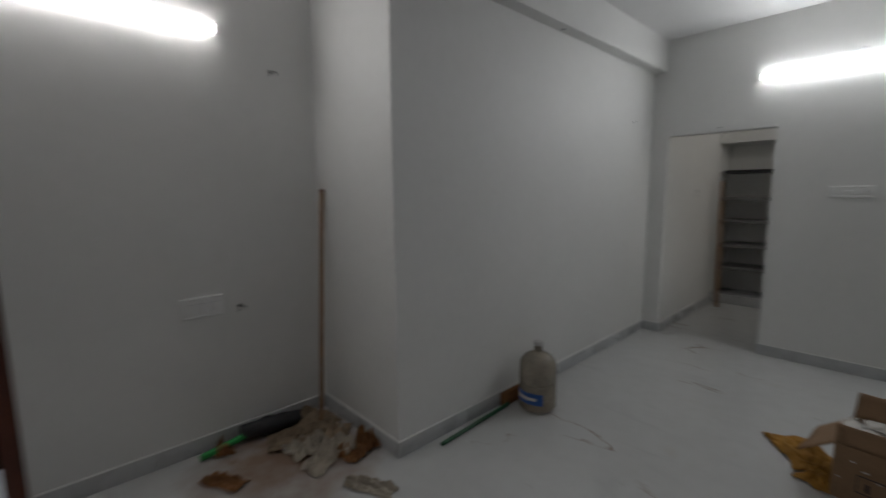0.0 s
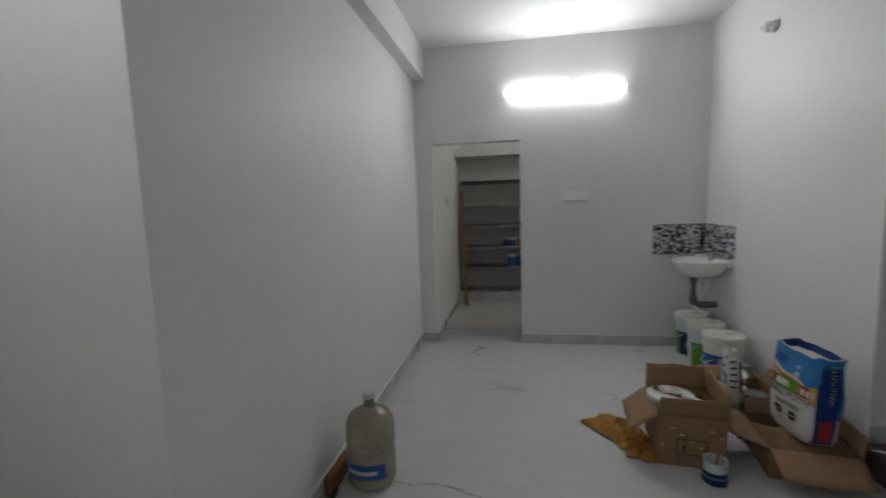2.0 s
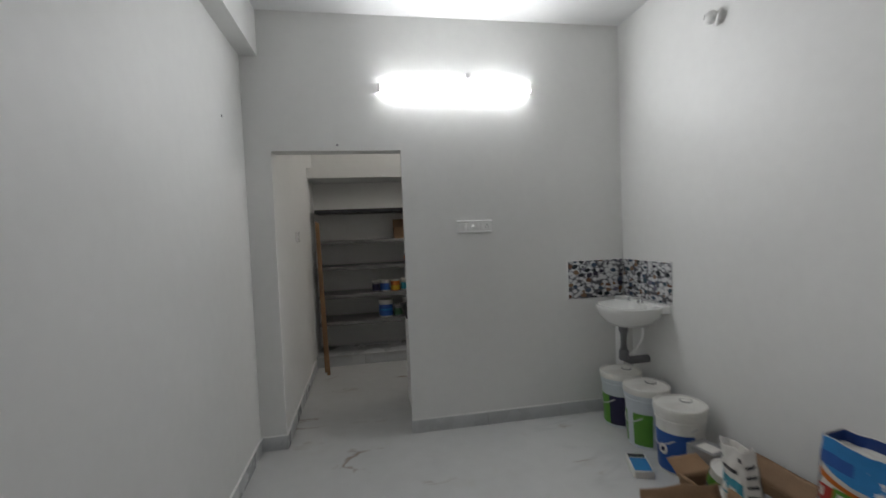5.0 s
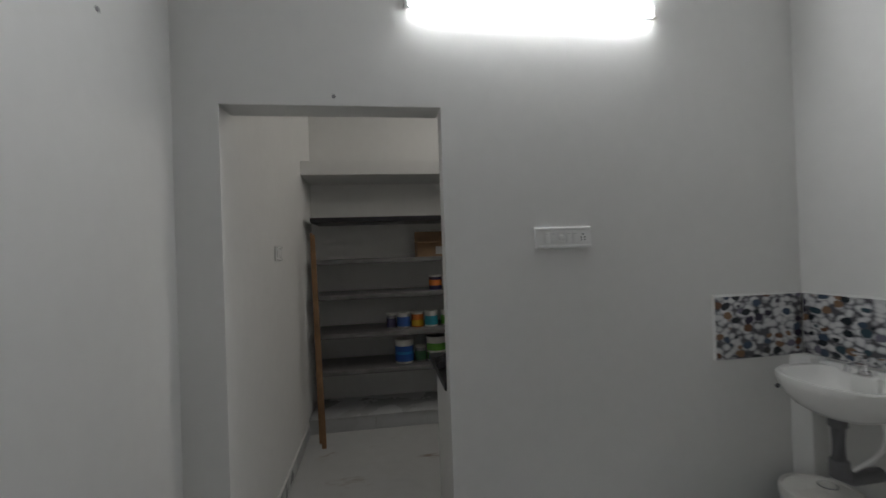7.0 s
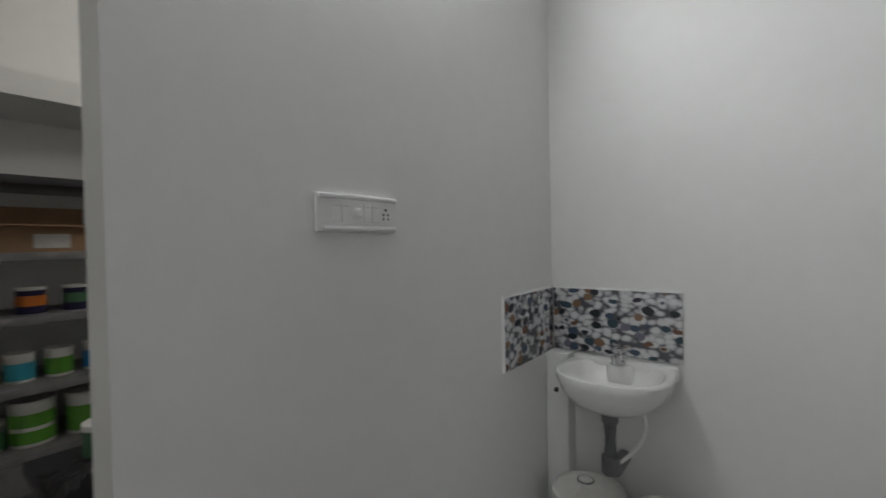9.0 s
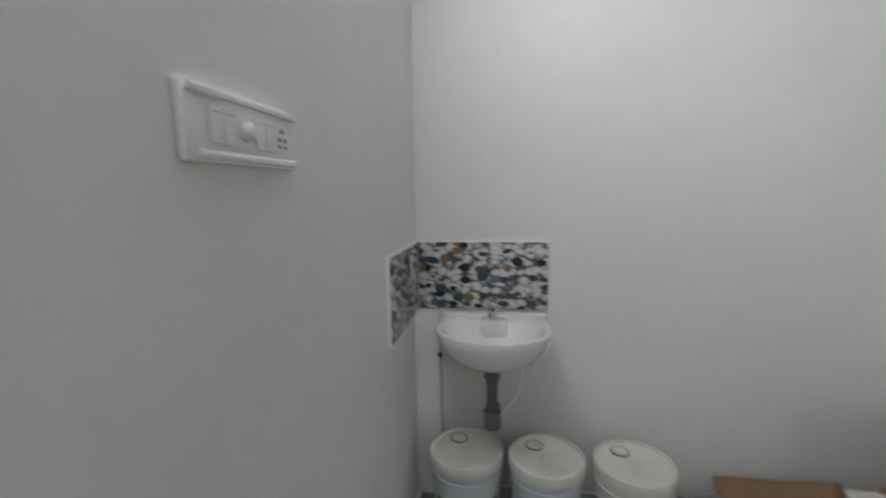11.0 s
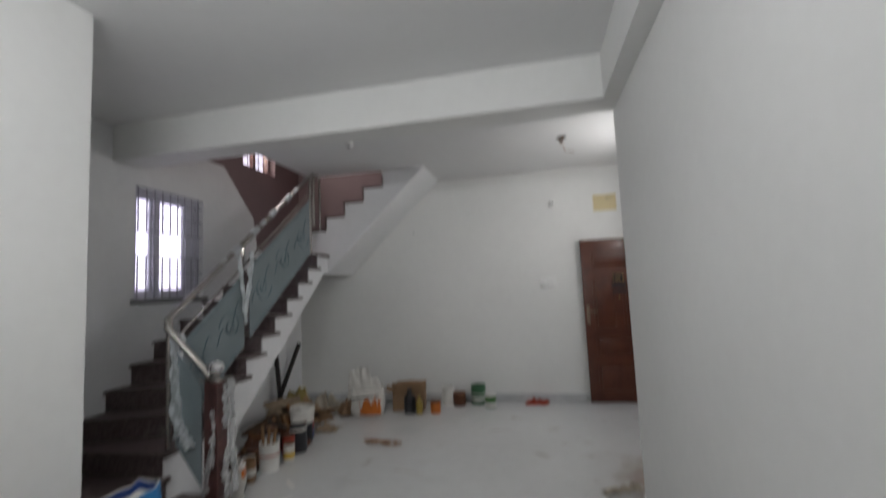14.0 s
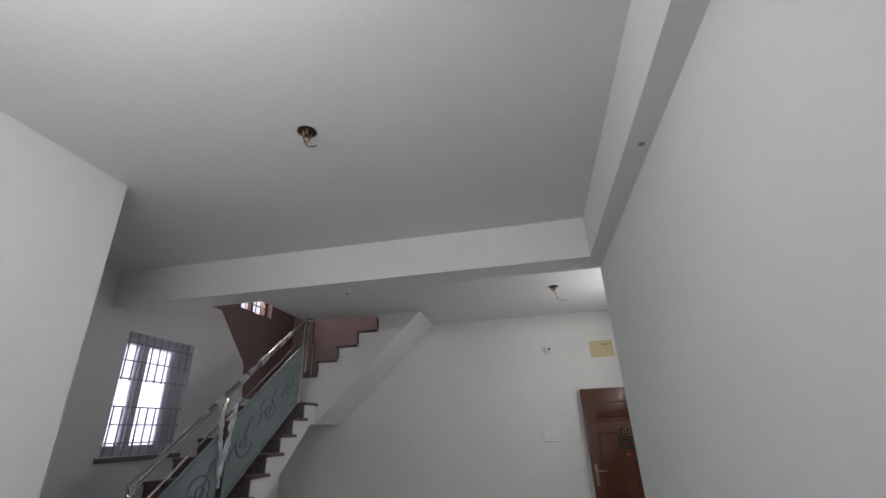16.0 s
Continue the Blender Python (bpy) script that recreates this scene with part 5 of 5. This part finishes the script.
for x, y, w, d, h, tall, m, lab, sd in ((3.42, -4.75, .5, .5, .2, .10, RAGB, "heap of dark brown sacks under the stairs", 61), (3.55, -5.3, .55, .5, .2, .14, CARD, "crushed brown cardboard under the stairs", 62),
        (3.45, -5.75, .4, .35, .15, .15, RAGW, "pale crumpled cement paper under the stairs", 63), (3.4, -4.3, .35, .4, .15, .12, BROWNT, "dark tangle of rags under the stairs", 64), (3.75, -5.6, .4, .4, .18, .24, mat("dull_yellow_sack", (.26, .20, .06), .8, var=.3), "dull yellow sack under the stairs", 65), (3.08, -5.75, .3, .25, .1, .1, CARDIN, "torn cardboard scrap by the wall", 66)):
    mesh_thing("old_sack", crumple(w, d, h, sd, 20, tall), m, lab, "rubbish", at=(x, y, 0), turn=sd * 17, thick=.003)
for a, b in (((3.96, -5.55, .02), (4.105, -5.62, .95)), ((4.06, -5.50, .02), (4.03, -6.12, .87))):
    mesh_thing("dark_batten", tube([a, b], .032, 8), DOORD, "dark wooden batten leaning under the landing", "batten", "battens")
rng = random.Random(5)
for x, y, z, w, d, ax, ay, turn, m, lab in ((3.35, -4.95, .22, .42, .30, 28, -12, 20, OILY, "flattened dark brown carton on the heap"), (3.5, -4.5, .18, .38, .26, -20, 18, 65, OILY, "bent dark brown cardboard flap on the heap"),
        (3.28, -5.35, .10, .36, .28, 14, 22, -15, CARD, "loose brown cardboard sheet on the heap"), (3.62, -5.05, .26, .40, .30, -24, 6, 40, RAG, "dusty brown cement paper on the heap"),
        (3.32, -4.12, .12, .26, .22, 30, 12, 10, OILY, "torn dark brown cardboard scrap on the heap"), (3.45, -3.85, .08, .24, .2, -18, 26, 75, BROWNT, "dark oily cardboard scrap on the heap")):
    mesh_thing("cardboard_sheet", crumple(w, d, .025, rng.randint(100, 900), 12), m, lab, "cardboard", "heap under the stairs", thick=.004).matrix_basis = pose(x, y, z, ax, ay, turn)
for k, (x, y) in enumerate(((3.22, -4.45), (3.17, -4.14), (3.26, -4.28), (3.12, -3.72), (3.24, -3.95), (3.3, -4.6), (3.14, -4.72), (3.28, -3.68), (3.36, -4.42), (3.18, -3.58))):
    m, lab = ((BROWNT, "rusty brown tin among the heap"), (INK, "black tin among the heap"), (GREYPVC, "dark grey tin among the heap"), (WOODP, "brown tub among the heap"), (OILY, "oil-stained brown tin among the heap"))[k % 5]
    tin((x, y, .0), .05 + .025 * rng.random(), .14 + .12 * rng.random(), m, lab, ((.3, .6, (OFFW, REDL, YELL)[k % 3]),) if k % 2 else (), lid=(BROWNT, TINGR)[k % 2], group="heap tins", open_top=k % 3 == 0)
for k in range(6):
    x, y = 3.1 + .05 * (k % 3), -4.05 - .12 * k
    mesh_thing("wood_offcut", tube([(x, y, .03 + .02 * k), (x + .22, y + .16 * (-1) ** k, .20 + .03 * k)], .016, 6), (WOODP, DOORD, RAGB)[k % 3], "short brown wood offcut on the heap", "offcut", "wood offcuts")
for x, y, w, d, m, lab in ((3.2, -3.6, .2, .26, RAGB, "dark brown rag under the stairs"), (3.12, -4.52, .22, .2, BROWNT, "oily dark rag under the stairs"), (3.05, -5.05, .26, .2, RAG, "dusty rag beside the pail")):
    mesh_thing("rag", crumple(w, d, .09, int(x * 100 + y * 37), 16), m, lab, "rubbish", at=(x, y, 0), thick=.003)

# ---- kitchen ----
loft = struct("kitchen_loft", many((.115, 1.9, 2.227, 2.95, KB, 2.345)), PAINT, "white concrete loft slab over the shelves", "loft")
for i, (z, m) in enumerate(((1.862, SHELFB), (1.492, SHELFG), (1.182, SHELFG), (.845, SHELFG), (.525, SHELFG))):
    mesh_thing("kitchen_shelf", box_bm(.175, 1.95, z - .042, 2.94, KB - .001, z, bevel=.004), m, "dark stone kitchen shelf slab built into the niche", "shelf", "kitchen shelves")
pn = thing("shelf_plinth", "grey tiled plinth under the kitchen shelves", "plinth")
part("core", box_bm(.117, 1.952, 0, 2.94, KB - .001, .112), SHELFG, pn)
part("top_slab", box_bm(.117, 1.93, .112, 2.94, KB - .001, .130, bevel=.003), SKIRT, pn)
for i in range(5):
    part("face_tile", box_bm(.117 + i * .565, 1.94, .0, .117 + (i + 1) * .565 - .002, 1.952, .112, bevel=.0015), SKIRT, pn)
mesh_thing("wood_plank", prism([(.258, 0), (.292, 0), (.252, 1.70), (.22, 1.70)], "y", 1.64, 1.67), WOODP, "long wooden plank leaning in the kitchen corner", "plank", "planks")
mesh_thing("wood_plank", prism([(.225, 0), (.245, 0), (.222, 1.72), (.202, 1.72)], "y", 1.74, 1.76), WOODP, "long wooden plank leaning in the kitchen corner", "plank", "planks")
ct = thing("kitchen_counter", "black granite kitchen counter on white support", "counter")
part("slab", box_bm(1.045, .156, .86, 2.94, .80, .90, bevel=.006), SHELFB, ct)
part("support", box_bm(1.085, .156, 0, 1.16, .76, .859), PAINT, ct)
def shelf_can(x, z, r, h, body, label, bands):
    tin((x, 2.12, z), r, h, body, label, bands, group="kitchen tins")
for x, z, r, h, body, bands, lab in (
        (.85, .845, .045, .13, TINGR, ((.1, .7, NAVY),), "small grey and navy tin on the shelf"), (.96, .845, .06, .135, PAILW, ((.1, .75, BLUE),), "white and blue paint tin on the shelf"),
        (1.09, .845, .055, .13, ORANGE, ((.1, .5, YELL),), "orange paint tin on the shelf"), (1.22, .845, .06, .14, PAILW, ((.1, .7, TEAL),), "white and teal paint tin on the shelf"),
        (1.37, .845, .06, .14, PAILW, ((.1, .7, GREEN),), "white and green paint tin on the shelf"), (1.53, .845, .06, .15, PAILW, ((.1, .7, SKYB),), "white and sky-blue paint tin on the shelf"),
        (1.70, .845, .065, .14, GREENT, ((.2, .6, PAILW),), "dark green paint tin on the shelf"),
        (.96, .525, .085, .21, PAILW, ((.08, .75, BLUE), (.3, .5, SKYB)), "blue paint tub on the low shelf"), (1.11, .525, .05, .14, TINGR, ((.1, .7, GREENT),), "small dull tin on the low shelf"),
        (1.26, .525, .09, .22, PAILW, ((.08, .75, GREEN), (.3, .45, OFFW)), "green paint tub on the low shelf"), (1.48, .525, .09, .21, PAILW, ((.08, .7, GREEN),), "green and white paint tub on the low shelf"),
        (1.70, .525, .085, .2, PAILW, ((.08, .7, TEAL),), "teal paint tub on the low shelf"),
        (1.27, 1.182, .06, .13, NAVY, ((.3, .7, ORANGE),), "navy and orange tin on the shelf"), (1.45, 1.182, .06, .13, NAVY, ((.3, .7, GREENT),), "navy and green tin on the shelf"),
        (1.62, .13, .09, .2, PAILW, ((.1, .7, GREEN),), "green paint tub on the plinth")):
    shelf_can(x, z, r, h, body, lab, bands)
kb = thing("shelf_carton", "open brown carton with a white label on the shelf", "box", at=(1.31, 2.14, 1.492))
part("body", many((-.21, -.13, 0, .21, -.124, .13), (-.21, .124, 0, .21, .13, .13), (-.21, -.124, 0, -.204, .124, .13), (.204, -.124, 0, .21, .124, .13), (-.204, -.124, 0, .204, .124, .006)), CARD, kb)
part("lid_flap", box_bm(-.21, -.22, .128, .21, -.10, .134), CARD, kb)
part("white_label", box_bm(-.04, -.1315, .02, .10, -.1302, .09), LABELC, kb)
part("back_flap", box_bm(-.21, .12, .13, .21, .126, .24), CARDIN, kb)
jar = thing("plastic_jar", "tall white plastic jar on the counter", "jar", at=(1.22, .42, .90))
part("body", lathe([(0, 0), (.08, 0), (.082, .01), (.082, .20), (.06, .225)], 24), PAILW, jar)
part("neck", lathe([(.055, .22), (.062, .225), (.062, .27), (.05, .28), (.03, .285), (.03, .31), (0, .312)], 20), PLAST, jar)
tin((1.19, .62, .90), .05, .11, GREENT, "small dark green tub on the counter", ((.1, .6, GREENT),), group="counter tins")
mesh_thing("black_bag", crumple(.24, .26, .07, 71, 14), BLACKP, "black plastic bag slumped on the counter edge", "bag", at=(1.17, .50, .90), thick=.002)

# dried plaster on the bottom step and the floor
for x, y, z, w, d, sd in ((3.05, -2.50, .171, .11, .07, 1), (2.96, -2.62, .171, .05, .04, 2), (3.15, -2.36, .171, .06, .03, 3), (2.93, -2.20, .171, .16, .05, 4), (3.4, -2.6, .346, .08, .04, 5), (2.62, -3.42, .0, .16, .09, 6), (2.50, -3.20, .0, .12, .07, 7), (2.72, -3.70, .0, .18, .06, 8)):
    mesh_thing("plaster_splash", splat(w * 2.0, d * .9, sd + 3), OFFW, "dried white plaster splash on the stone" if z else "dried white plaster splash on the floor", "plaster", "plaster splashes", at=(x, y, z + .0005), turn=sd * 40)
